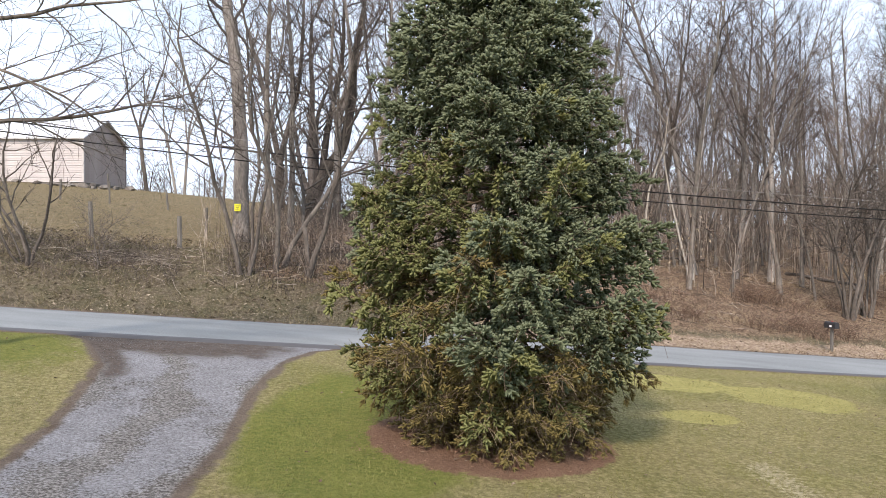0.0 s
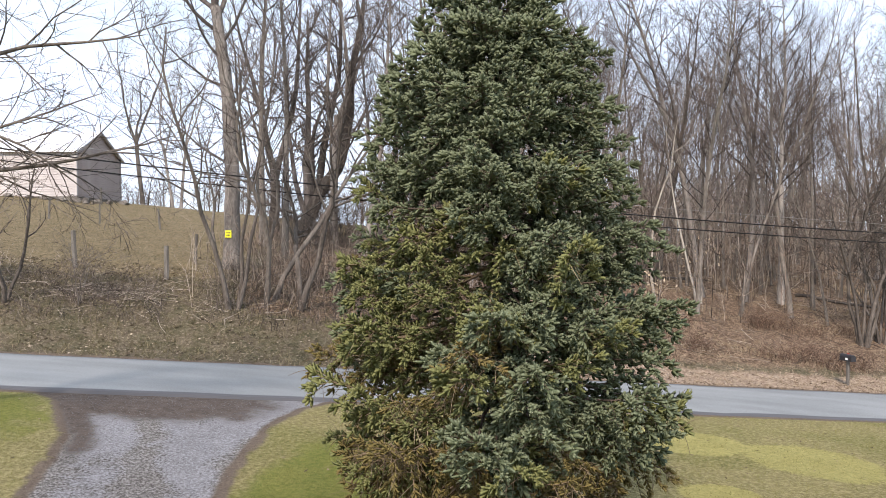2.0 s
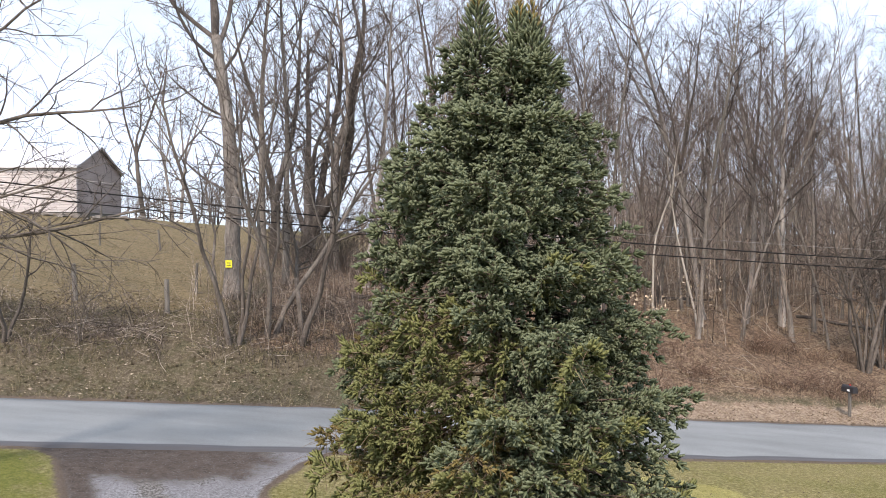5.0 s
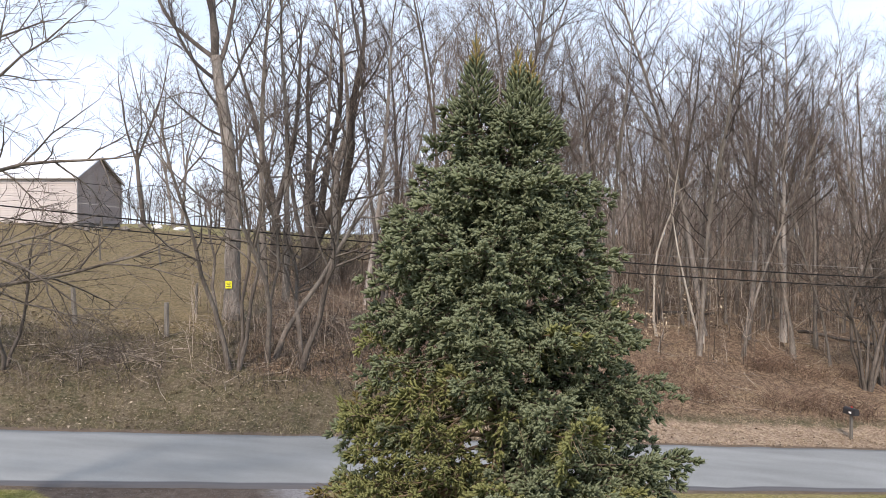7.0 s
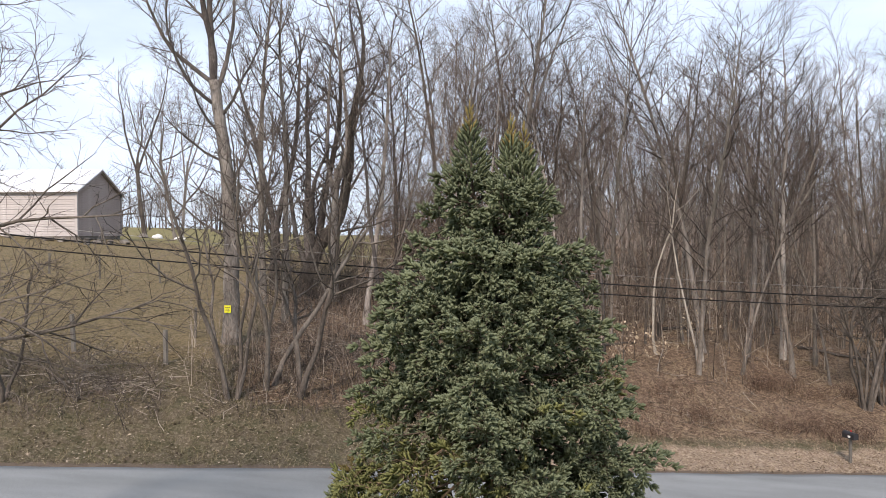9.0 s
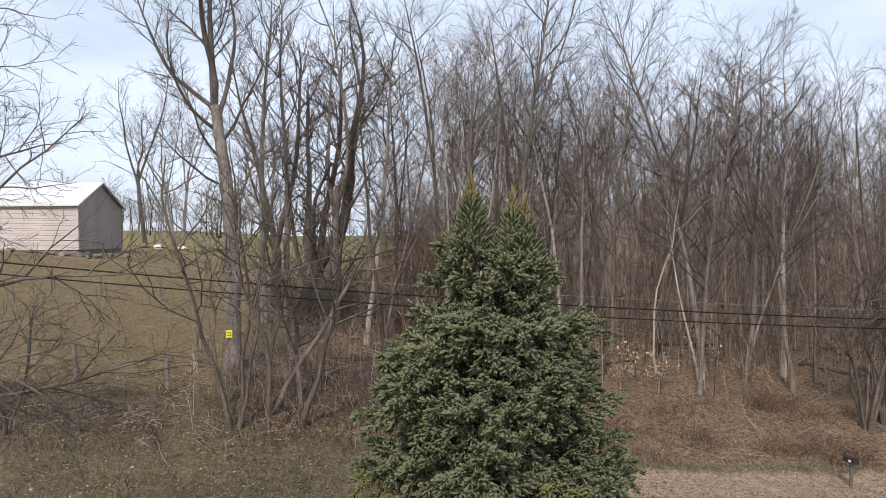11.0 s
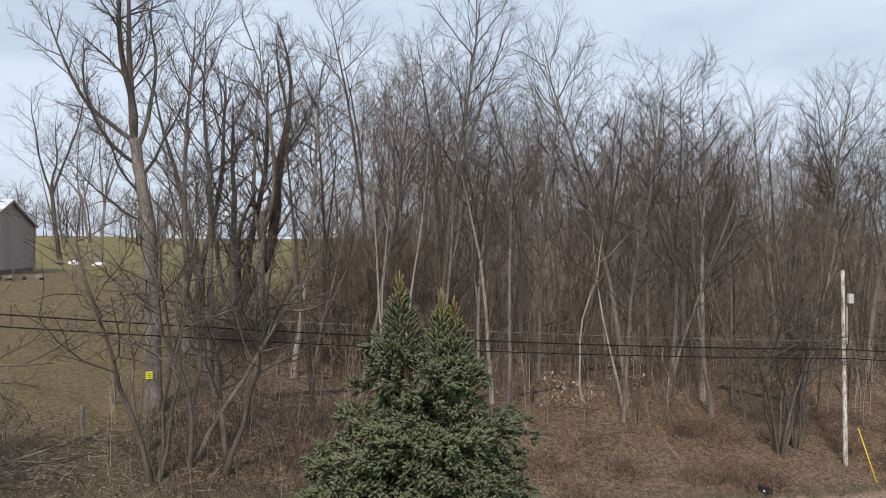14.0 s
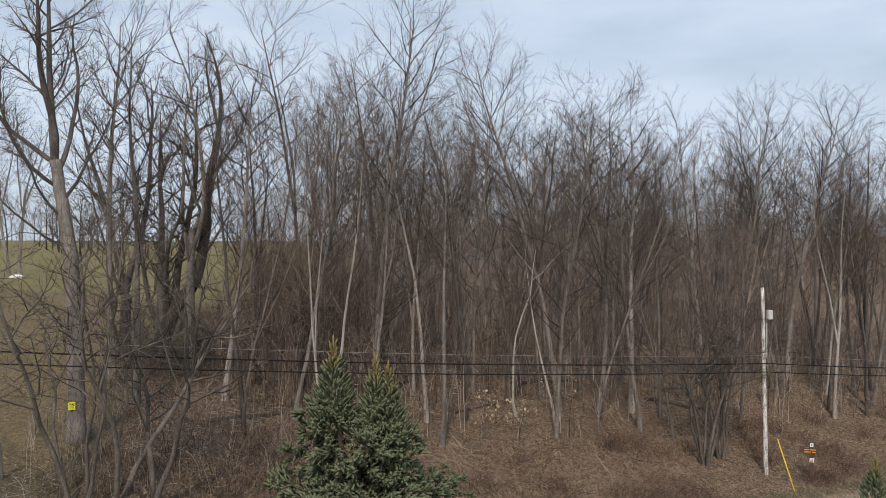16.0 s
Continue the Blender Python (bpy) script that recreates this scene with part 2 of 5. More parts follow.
# ---- mesh tools ----
class Geo:
    """Vertices and faces gathered from many pieces, turned into one mesh."""

    def __init__(self):
        self.v, self.f, self.count = [], [], 0

    def add(self, verts, faces):
        verts = np.asarray(verts, float)
        self.v.append(verts)
        self.f.extend([tuple(i + self.count for i in face) for face in faces])
        self.count += len(verts)

    def tube(self, pts, radii, sides=5, cap=False):
        pts = np.asarray(pts, float)
        radii = np.asarray(radii, float)
        way = np.gradient(pts, axis=0)
        way /= np.linalg.norm(way, axis=1, keepdims=True) + 1e-9
        up = np.array((0.0, 0.0, 1.0)) if abs(way[0, 2]) < 0.8 else np.array((1.0, 0.0, 0.0))
        a = np.cross(way, up)
        a /= np.linalg.norm(a, axis=1, keepdims=True) + 1e-9
        b = np.cross(way, a)
        ang = np.arange(sides) * (2 * math.pi / sides)
        ring = pts[:, None] + radii[:, None, None] * (np.cos(ang)[None, :, None] * a[:, None] + np.sin(ang)[None, :, None] * b[:, None])
        n = len(pts)
        faces = []
        for i in range(n - 1):
            o = i * sides
            for k in range(sides):
                j = (k + 1) % sides
                faces.append((o + k, o + j, o + sides + j, o + sides + k))
        if cap:
            faces.append(tuple(range((n - 1) * sides, n * sides)))
            faces.append(tuple(range(sides - 1, -1, -1)))
        self.add(ring.reshape(-1, 3), faces)

    def spike(self, a, b, radius):
        """A thin three-sided cone."""
        a, b = np.asarray(a, float), np.asarray(b, float)
        w = b - a
        side = np.cross(w, (0.3, 0.2, 0.93))
        side *= radius / (np.linalg.norm(side) + 1e-9)
        other = np.cross(w, side)
        other *= radius / (np.linalg.norm(other) + 1e-9)
        self.add([a + side, a - 0.5 * side + 0.866 * other, a - 0.5 * side - 0.866 * other, b], [(0, 1, 3), (1, 2, 3), (2, 0, 3)])

    def box(self, centre, size, turn=None):
        c, s = np.asarray(centre, float), np.asarray(size, float) / 2
        v = np.array([(x, y, z) for x in (-1, 1) for y in (-1, 1) for z in (-1, 1)], float) * s
        if turn is not None:
            v = v @ np.array(turn).T
        self.add(v + c, [(0, 1, 3, 2), (4, 6, 7, 5), (0, 4, 5, 1), (2, 3, 7, 6), (0, 2, 6, 4), (1, 5, 7, 3)])

    def mesh(self, name, mat, smooth=True):
        me = bpy.data.meshes.new(name)
        me.from_pydata(np.concatenate(self.v).tolist(), [], self.f)
        me.materials.append(mat)
        if smooth:
            me.polygons.foreach_set("use_smooth", [True] * len(me.polygons))
        me.update()
        return me


def part(name, geo, mat, parent, label="", smooth=True):
    ob = new(name, geo if isinstance(geo, bpy.types.Mesh) else geo.mesh(name, mat, smooth))
    ob.parent = parent
    if label:
        tagged(ob, label)
    return ob


def thing(name, m, label, category, group="", kind=""):
    ob = new(name)
    ob.empty_display_size = 0.2
    ob.matrix_basis = m
    return tagged(ob, label, category, group, kind)


def rand_unit(rng):
    v = rng.normal(size=3)
    return v / (np.linalg.norm(v) + 1e-9)


def unit(v):
    return v / (np.linalg.norm(v) + 1e-9)


def rows_mesh(name, verts, faces, mat, smooth=False):
    me = bpy.data.meshes.new(name)
    nv, nf, k = len(verts), len(faces), faces.shape[1]
    me.vertices.add(nv)
    me.vertices.foreach_set("co", np.asarray(verts, np.float32).ravel())
    me.loops.add(nf * k)
    me.loops.foreach_set("vertex_index", np.asarray(faces, np.int32).ravel())
    me.polygons.add(nf)
    me.polygons.foreach_set("loop_start", np.arange(0, nf * k, k, dtype=np.int32))
    if smooth:
        me.polygons.foreach_set("use_smooth", np.ones(nf, bool))
    me.materials.append(mat)
    me.update(calc_edges=True)
    me.validate()
    return me

# ---- ground, road and driveway ----
def axis_steps(rows):
    """Grid lines: rows of (from, to, step)."""
    out = []
    for a, b, st in rows:
        out.extend(np.arange(a, b - 1e-6, st).tolist())
    out.append(rows[-1][1])
    return np.array(out)


DRIVE_LEFT = ((6.0, -5.0), (9.28, -5.41), (11.13, -5.7), (13.44, -6.24), (15.14, -6.74), (17.24, -7.94), (18.54, -9.33), (18.69, -10.85))
DRIVE_RIGHT = ((6.0, -2.9), (8.68, -3.17), (10.78, -3.25), (14.14, -3.65), (16.89, -3.63), (18.54, -3.23), (20.44, -2.54))


def drive_mask(x, y):
    yl, xl = zip(*DRIVE_LEFT)
    yr, xr = zip(*DRIVE_RIGHT)
    left, right = np.interp(y, yl, xl), np.interp(y, yr, xr)
    return np.minimum(x - left, right - x)


SPRUCE_AT = (0.85, 12.4)


def ground_masks(x, y):
    s, d = road_sd(x, y)
    lawn = smooth(0.05, -0.35, d + ROAD_HALF)
    drive = smooth(-0.28, 0.28, drive_mask(x, y)) * (d < 0)
    r = np.hypot(x - SPRUCE_AT[0] + 0.12, y - SPRUCE_AT[1] + 0.3)
    mulch = smooth(2.15, 1.75, r)
    field = smooth(7.0, 11.0, d) * smooth(-2.5, -6.0, x + np.minimum(0.14 * y, 1.5 + 0.09 * y))
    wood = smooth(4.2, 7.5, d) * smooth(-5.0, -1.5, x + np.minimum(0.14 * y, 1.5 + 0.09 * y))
    edge = 50 + 5 * (np.clip(x, -8, 40) + 8)
    beyond = smooth(-4, 4, y - edge) * (d > 7)
    wood, field = wood * (1 - beyond), np.maximum(field, beyond)
    dirt = 0.8 * smooth(-0.5, -0.05, drive_mask(x, y)) * (d < 0)
    dirt = np.maximum(dirt, smooth(0.55, 0.15, np.abs(np.abs(d) - ROAD_HALF)) * 0.75)
    inside = smooth(-0.5, 0.3, drive_mask(x, y)) * (d < -ROAD_HALF + 0.1)
    mud = inside * np.maximum(1.05 * smooth(1.5, 0.2, np.hypot((x + 7.0) / 3.9, (y - 18.4) / 2.1)), 0.8 * smooth(1.0, 0.2, drive_mask(x, y)) * smooth(-4.6, -5.4, x) * smooth(12.0, 16.0, y))
    yl, xl = zip(*DRIVE_LEFT)
    yr, xr = zip(*DRIVE_RIGHT)
    bend = 0.22 * np.sin(0.8 * y + 0.5) + 0.1 * np.sin(2.3 * y)
    middle = np.abs(x - 0.5 * (np.interp(y, yl, xl) + np.interp(y, yr, xr)) + 0.1 + bend)
    swing = smooth(1.3, 0.2, np.abs(x - np.interp(y, (13.5, 16.0, 18.0, 19.5), (-4.5, -4.4, -4.0, -3.3))))
    track = np.maximum((0.74 + 0.12 * np.sin(1.7 * y + x)) * smooth(0.95, 0.1, np.abs(middle - 0.75)), 0.85 * smooth(13.5, 15.5, y) * swing) * (d < 0)
    tan = smooth(4.2, 1.2, d - ROAD_HALF) * (d > 0) * smooth(-2.0, 5.0, s)
    moss = np.zeros_like(x)
    for cx, cy, rx, ry in ((8.0, 17.7, 1.5, 1.5), (5.4, 18.7, 1.6, 1.2), (5.0, 14.9, 0.8, 0.6)):
        moss = np.maximum(moss, 0.95 * smooth(1.35, 0.6, np.hypot((x - cx) / rx, (y - cy) / ry)))
    lush = smooth(1.3, 0.4, np.hypot((x + 1.3) / 2.2, (y - 12.5) / 5.0))
    lush = np.maximum(lush, 0.64 * smooth(1.5, 0.3, np.hypot((x + 9.6) / 3.0, (y - 15.5) / 3.6)))
    straw = 0.62 * smooth(0.75, 0.0, np.abs(x - 4.82)) * smooth(12.3, 11.6, y) * smooth(8.0, 9.5, y)
    meadow = smooth(66.0, 76.0, y) * (d > 7) * smooth(4.0, -3.0, x)
    return lawn, drive, mulch, field, wood, dirt, mud, moss, lush, straw, track, tan, meadow


gx = axis_steps([(-2500, -400, 300), (-400, -80, 20), (-80, -26, 1.5), (-26, -14, 0.5), (-14, 20, 0.2), (20, 40, 0.6), (40, 100, 3), (100, 400, 20), (400, 2500, 300)])
gy = axis_steps([(-2500, -300, 300), (-300, -20, 20), (-20, 4, 1.0), (4, 34, 0.2), (34, 60, 0.6), (60, 110, 2.5), (110, 420, 15), (420, 2600, 250)])
GX, GY = np.meshgrid(gx, gy)
s_, d_ = road_sd(GX, GY)
GZ = land(GX, GY)
rough_ = 0.035 * np.sin(GX * 1.9 + 0.6 * np.sin(GY * 1.3)) * np.sin(GY * 1.6 + 0.5 * np.sin(GX * 2.1)) + 0.02 * np.sin(GX * 4.3 + GY * 3.1)
GZ = GZ + rough_ * smooth(ROAD_HALF + 0.1, ROAD_HALF + 1.2, np.abs(d_)) * np.where(d_ > 0, 1.6, 0.5)
masks = ground_masks(GX, GY)
GZ -= 0.03 * masks[1] + 0.06 * smooth(ROAD_HALF + 0.1, ROAD_HALF - 0.3, np.abs(d_))
GZ += 0.05 * masks[2]
ny_, nx_ = GX.shape
idx = np.arange(nx_ * ny_).reshape(ny_, nx_)
quads = np.stack([idx[:-1, :-1], idx[:-1, 1:], idx[1:, 1:], idx[1:, :-1]], -1).reshape(-1, 4)
GROUND = bpy.data.materials.new("ground")
ground_mesh = rows_mesh("ground", np.stack([GX, GY, GZ], -1).reshape(-1, 3), quads, GROUND, True)
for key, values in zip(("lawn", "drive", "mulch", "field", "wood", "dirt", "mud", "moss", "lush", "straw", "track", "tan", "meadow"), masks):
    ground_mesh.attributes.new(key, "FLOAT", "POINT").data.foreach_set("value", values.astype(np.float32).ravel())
ground = tagged(new("ground", ground_mesh), "lawn, leaf-littered bank, pasture and woodland floor on a slope", "ground", kind="structure")


def ground_nodes(m):
    m.use_nodes = True
    n, l = m.node_tree.nodes, m.node_tree.links
    bsdf = n["Principled BSDF"]
    bsdf.inputs["Roughness"].default_value = 0.95
    bsdf.inputs["Specular IOR Level"].default_value = 0.15
    co = n.new("ShaderNodeTexCoord")

    def noise_at(scale, detail=5.0, rough=0.6):
        t = n.new("ShaderNodeTexNoise")
        t.inputs["Scale"].default_value, t.inputs["Detail"].default_value, t.inputs["Roughness"].default_value = scale, detail, rough
        l.new(co.outputs["Object"], t.inputs["Vector"])
        return t.outputs["Fac"]

    def ramp(fac, rows):
        r = n.new("ShaderNodeValToRGB")
        els = r.color_ramp.elements
        while len(els) < len(rows):
            els.new(0.5)
        for e, (p, c) in zip(els, rows):
            e.position, e.color = p, (*c, 1)
        l.new(fac, r.inputs["Fac"])
        return r.outputs["Color"]

    def mix(fac, a, b):
        x = n.new("ShaderNodeMix")
        x.data_type = "RGBA"
        if isinstance(fac, float):
            x.inputs["Factor"].default_value = fac
        else:
            l.new(fac, x.inputs["Factor"])
        l.new(a, x.inputs["A"])
        l.new(b, x.inputs["B"])
        return x.outputs["Result"]

    def mask(key, fray, amount=0.7):
        a = n.new("ShaderNodeAttribute")
        a.attribute_name = key
        x = n.new("ShaderNodeMath")
        x.operation = "MULTIPLY_ADD"
        l.new(fray, x.inputs[0])
        x.inputs[1].default_value = amount
        l.new(a.outputs["Fac"], x.inputs[2])
        y = n.new("ShaderNodeMapRange")
        y.interpolation_type = "SMOOTHSTEP"
        y.inputs["From Min"].default_value = 0.35 + amount / 2
        y.inputs["From Max"].default_value = 0.65 + amount / 2
        l.new(x.outputs[0], y.inputs["Value"])
        return y.outputs["Result"]

    grain, fine, patch, wide, mottle = noise_at(22, 8, 0.75), noise_at(70, 5, 0.7), noise_at(1.4, 8, 0.7), noise_at(0.28, 4), noise_at(11, 9, 0.8)
    clump = noise_at(4.5, 7, 0.7)
    leaf = mix(0.4, ramp(mottle, [(0.41, (0.03, 0.023, 0.016)), (0.5, (0.085, 0.071, 0.049)), (0.59, (0.31, 0.26, 0.194))]),
               ramp(clump, [(0.38, (0.045, 0.044, 0.022)), (0.48, (0.078, 0.072, 0.04)), (0.6, (0.165, 0.138, 0.092))]))
    leaf = mix(0.35, leaf, ramp(patch, [(0.36, (0.055, 0.062, 0.026)), (0.46, (0.11, 0.1, 0.05)), (0.54, (0.145, 0.113, 0.076)), (0.64, (0.205, 0.165, 0.115))]))
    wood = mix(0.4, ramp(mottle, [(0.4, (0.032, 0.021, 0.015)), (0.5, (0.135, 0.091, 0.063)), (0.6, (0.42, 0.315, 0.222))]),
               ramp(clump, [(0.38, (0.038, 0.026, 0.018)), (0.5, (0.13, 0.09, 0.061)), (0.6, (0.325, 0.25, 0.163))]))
    field = mix(0.45, ramp(mottle, [(0.38, (0.05, 0.041, 0.02)), (0.5, (0.158, 0.123, 0.069)), (0.62, (0.285, 0.225, 0.14))]),
                ramp(clump, [(0.38, (0.066, 0.06, 0.026)), (0.5, (0.155, 0.122, 0.066)), (0.62, (0.255, 0.2, 0.118))]))
    lawn = mix(0.4, ramp(mottle, [(0.4, (0.095, 0.085, 0.032)), (0.5, (0.235, 0.21, 0.088)), (0.6, (0.42, 0.365, 0.195))]),
               ramp(wide, [(0.38, (0.14, 0.14, 0.04)), (0.48, (0.22, 0.195, 0.085)), (0.55, (0.25, 0.21, 0.105)), (0.65, (0.21, 0.2, 0.06))]))
    stone = mix(0.3, ramp(grain, [(0.42, (0.045, 0.041, 0.037)), (0.5, (0.18, 0.17, 0.158)), (0.58, (0.42, 0.405, 0.39))]),
                ramp(patch, [(0.36, (0.115, 0.1, 0.085)), (0.5, (0.175, 0.163, 0.15)), (0.64, (0.24, 0.232, 0.222))]))
    bark = mix(0.6, ramp(grain, [(0.36, (0.07, 0.042, 0.028)), (0.64, (0.31, 0.195, 0.13))]),
               ramp(patch, [(0.3, (0.14, 0.075, 0.047)), (0.7, (0.25, 0.15, 0.097))]))
    earth = mix(0.5, ramp(grain, [(0.36, (0.055, 0.042, 0.034)), (0.64, (0.2, 0.16, 0.13))]),
                ramp(patch, [(0.35, (0.1, 0.075, 0.055)), (0.65, (0.21, 0.165, 0.12))]))
    both_mix = n.new("ShaderNodeMix")
    both_mix.inputs["Factor"].default_value = 0.5
    l.new(mottle, both_mix.inputs["A"])
    l.new(patch, both_mix.inputs["B"])
    both = both_mix.outputs["Result"]
    fray_mix = n.new("ShaderNodeMix")
    fray_mix.inputs["Factor"].default_value = 0.45
    l.new(grain, fray_mix.inputs["A"])
    l.new(patch, fray_mix.inputs["B"])
    fray = fray_mix.outputs["Result"]
    pale = mix(0.35, ramp(grain, [(0.4, (0.12, 0.118, 0.12)), (0.5, (0.25, 0.249, 0.26)), (0.62, (0.45, 0.45, 0.468))]),
               ramp(patch, [(0.36, (0.17, 0.166, 0.168)), (0.64, (0.32, 0.32, 0.333))]))
    stone = mix(mask("track", fray, 2.4), stone, pale)
    reed = mix(0.4, ramp(mottle, [(0.4, (0.12, 0.082, 0.06)), (0.5, (0.29, 0.217, 0.16)), (0.6, (0.52, 0.43, 0.33))]),
               ramp(clump, [(0.38, (0.13, 0.09, 0.065)), (0.5, (0.27, 0.205, 0.147)), (0.62, (0.45, 0.37, 0.265))]))
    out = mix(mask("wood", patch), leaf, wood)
    out = mix(mask("tan", patch), out, reed)
    out = mix(mask("field", patch), out, field)
    pasture = mix(0.5, ramp(mottle, [(0.4, (0.105, 0.095, 0.036)), (0.6, (0.25, 0.215, 0.1))]), ramp(wide, [(0.35, (0.15, 0.14, 0.055)), (0.65, (0.21, 0.178, 0.085))]))
    out = mix(mask("meadow", patch, 0.4), out, pasture)
    green = mix(0.5, ramp(mottle, [(0.4, (0.08, 0.088, 0.018)), (0.6, (0.25, 0.24, 0.075))]), ramp(patch, [(0.35, (0.105, 0.145, 0.022)), (0.65, (0.2, 0.21, 0.05))]))
    moss = mix(0.5, ramp(mottle, [(0.4, (0.2, 0.182, 0.055)), (0.6, (0.43, 0.39, 0.16))]), ramp(patch, [(0.35, (0.27, 0.248, 0.08)), (0.65, (0.37, 0.338, 0.13))]))
    straw = ramp(mottle, [(0.4, (0.2, 0.17, 0.08)), (0.6, (0.48, 0.42, 0.27))])
    lawn = mix(mask("lush", patch, 0.8), lawn, green)
    lawn = mix(mask("moss", both, 1.4), lawn, moss)
    lawn = mix(mask("straw", mottle, 1.6), lawn, straw)
    out = mix(mask("lawn", patch, 0.35), out, lawn)
    out = mix(mask("mulch", clump, 1.3), out, bark)
    out = mix(mask("dirt", patch, 0.9), out, earth)
    out = mix(mask("drive", patch, 0.5), out, stone)
    mire = mix(0.5, ramp(grain, [(0.38, (0.04, 0.031, 0.026)), (0.62, (0.17, 0.137, 0.115))]), ramp(clump, [(0.4, (0.055, 0.043, 0.036)), (0.6, (0.13, 0.105, 0.088))]))
    out = mix(mask("mud", fray, 2.2), out, mire)
    l.new(out, bsdf.inputs["Base Color"])
    b = n.new("ShaderNodeBump")
    b.inputs["Strength"].default_value, b.inputs["Distance"].default_value = 1.0, 0.08
    l.new(mottle, b.inputs["Height"])
    l.new(b.outputs["Normal"], bsdf.inputs["Normal"])


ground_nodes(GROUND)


def ground_z(x, y):
    """Height of the built sheet."""
    i = min(max(int(np.searchsorted(gx, x)) - 1, 0), nx_ - 2)
    j = min(max(int(np.searchsorted(gy, y)) - 1, 0), ny_ - 2)
    u, v = (x - gx[i]) / (gx[i + 1] - gx[i]), (y - gy[j]) / (gy[j + 1] - gy[j])
    return float((GZ[j, i] * (1 - u) + GZ[j, i + 1] * u) * (1 - v) + (GZ[j + 1, i] * (1 - u) + GZ[j + 1, i + 1] * u) * v)


# the road: a crowned strip with uneven edges
ASPHALT = material("asphalt", [(0.3, (0.125, 0.134, 0.136)), (0.5, (0.19, 0.202, 0.204)), (0.7, (0.26, 0.275, 0.277))], 0.5, 0.85, 0.35, 70, bump_dist=0.008, stretch=(0.5, 1.5, 1))
road_s = np.concatenate([np.arange(-120, -24, 4.0), np.arange(-24, 40, 0.4), np.arange(40, 124, 4.0)])
road_d = np.array((-1.0, -0.985, -0.93, -0.87, -0.8, -0.4, 0.0, 0.4, 0.8, 0.98, 1.0)) * ROAD_HALF
rng = np.random.default_rng(3)
wob_a = np.interp(road_s, np.arange(-120, 125, 1.1), rng.normal(0, 0.045, len(np.arange(-120, 125, 1.1))))
wob_b = np.interp(road_s, np.arange(-120, 125, 1.1), rng.normal(0, 0.045, len(np.arange(-120, 125, 1.1))))
rv = []
for i, s in enumerate(road_s):
    for k, d in enumerate(road_d):
        dd = d + (wob_a[i] if d < -1.5 else wob_b[i] if d > 1.5 else 0)
        x, y = road_xy(s, dd)
        rv.append((x, y, road_z(s) + (-0.12 if k in (0, 10) else 0.015 + 0.05 * (1 - (d / ROAD_HALF) ** 2))))
nd = len(road_d)
ridx = np.arange(len(rv)).reshape(-1, nd)
rq = np.stack([ridx[:-1, :-1], ridx[1:, :-1], ridx[1:, 1:], ridx[:-1, 1:]], -1).reshape(-1, 4)
road_mesh = rows_mesh("road", np.array(rv), rq, ASPHALT, True)
road_mesh.attributes.new("seam", "FLOAT", "POINT").data.foreach_set("value", np.tile(np.array((1, 1, 1, 0.3, 0, 0, 0, 0, 0, 0.3, 0.6), np.float32), len(road_s)))


def road_seam(m):
    """The darker, crumbling strip of tar along the verge."""
    n, l = m.node_tree.nodes, m.node_tree.links
    bsdf = n["Principled BSDF"]
    a = n.new("ShaderNodeAttribute")
    a.attribute_name = "seam"
    t = n.new("ShaderNodeTexNoise")
    t.inputs["Scale"].default_value, t.inputs["Detail"].default_value = 2.2, 7.0
    add = n.new("ShaderNodeMath")
    l.new(a.outputs["Fac"], add.inputs[0])
    l.new(t.outputs["Fac"], add.inputs[1])
    r = n.new("ShaderNodeMapRange")
    r.inputs["From Min"].default_value, r.inputs["From Max"].default_value = 0.85, 1.25
    l.new(add.outputs[0], r.inputs["Value"])
    x = n.new("ShaderNodeMix")
    x.data_type = "RGBA"
    l.new(r.outputs["Result"], x.inputs["Factor"])
    l.new(bsdf.inputs["Base Color"].links[0].from_socket, x.inputs["A"])
    x.inputs["B"].default_value = (0.075, 0.076, 0.082, 1)
    l.new(x.outputs["Result"], bsdf.inputs["Base Color"])


road_seam(ASPHALT)
road = tagged(new("road", road_mesh), "weathered grey asphalt country road without markings", "road", kind="structure")

# ---- barn on the hill ----
def clapboards(wall, mat, width, low, high, course=0.125, gable=None):
    """Overlapping boards on the plane y = 0 of a wall, facing -y, x from 0 to width, one object each. gable: (eave, peak) heights cut the ends."""
    z, shared = low, None
    while z < high - 1e-3:
        top = min(z + course, high)
        a, b = 0.0, width
        if gable and top > gable[0]:
            cut = (top - gable[0]) / (gable[1] - gable[0]) * width / 2
            a, b = cut, width - cut
        if b - a > 0.1:
            full = b - a == width and abs(top - z - course) < 1e-6
            if shared is None or not full:
                h = top - z
                g = Geo()
                g.add([(a, -0.06, 0), (b, -0.06, 0), (b, -0.014, h), (a, -0.014, h), (a, 0.0, 0), (b, 0.0, 0), (b, 0.0, h), (a, 0.0, h)],
                      [(0, 1, 2, 3), (4, 7, 6, 5), (0, 4, 5, 1), (3, 2, 6, 7), (0, 3, 7, 4), (1, 5, 6, 2)])
                me = g.mesh("clapboard", mat, False)
                if full:
                    shared = me
            else:
                me = shared
            ob = new("clapboard", me)
            ob.parent = wall
            ob.matrix_basis = pose(0, 0, z)
        z = top


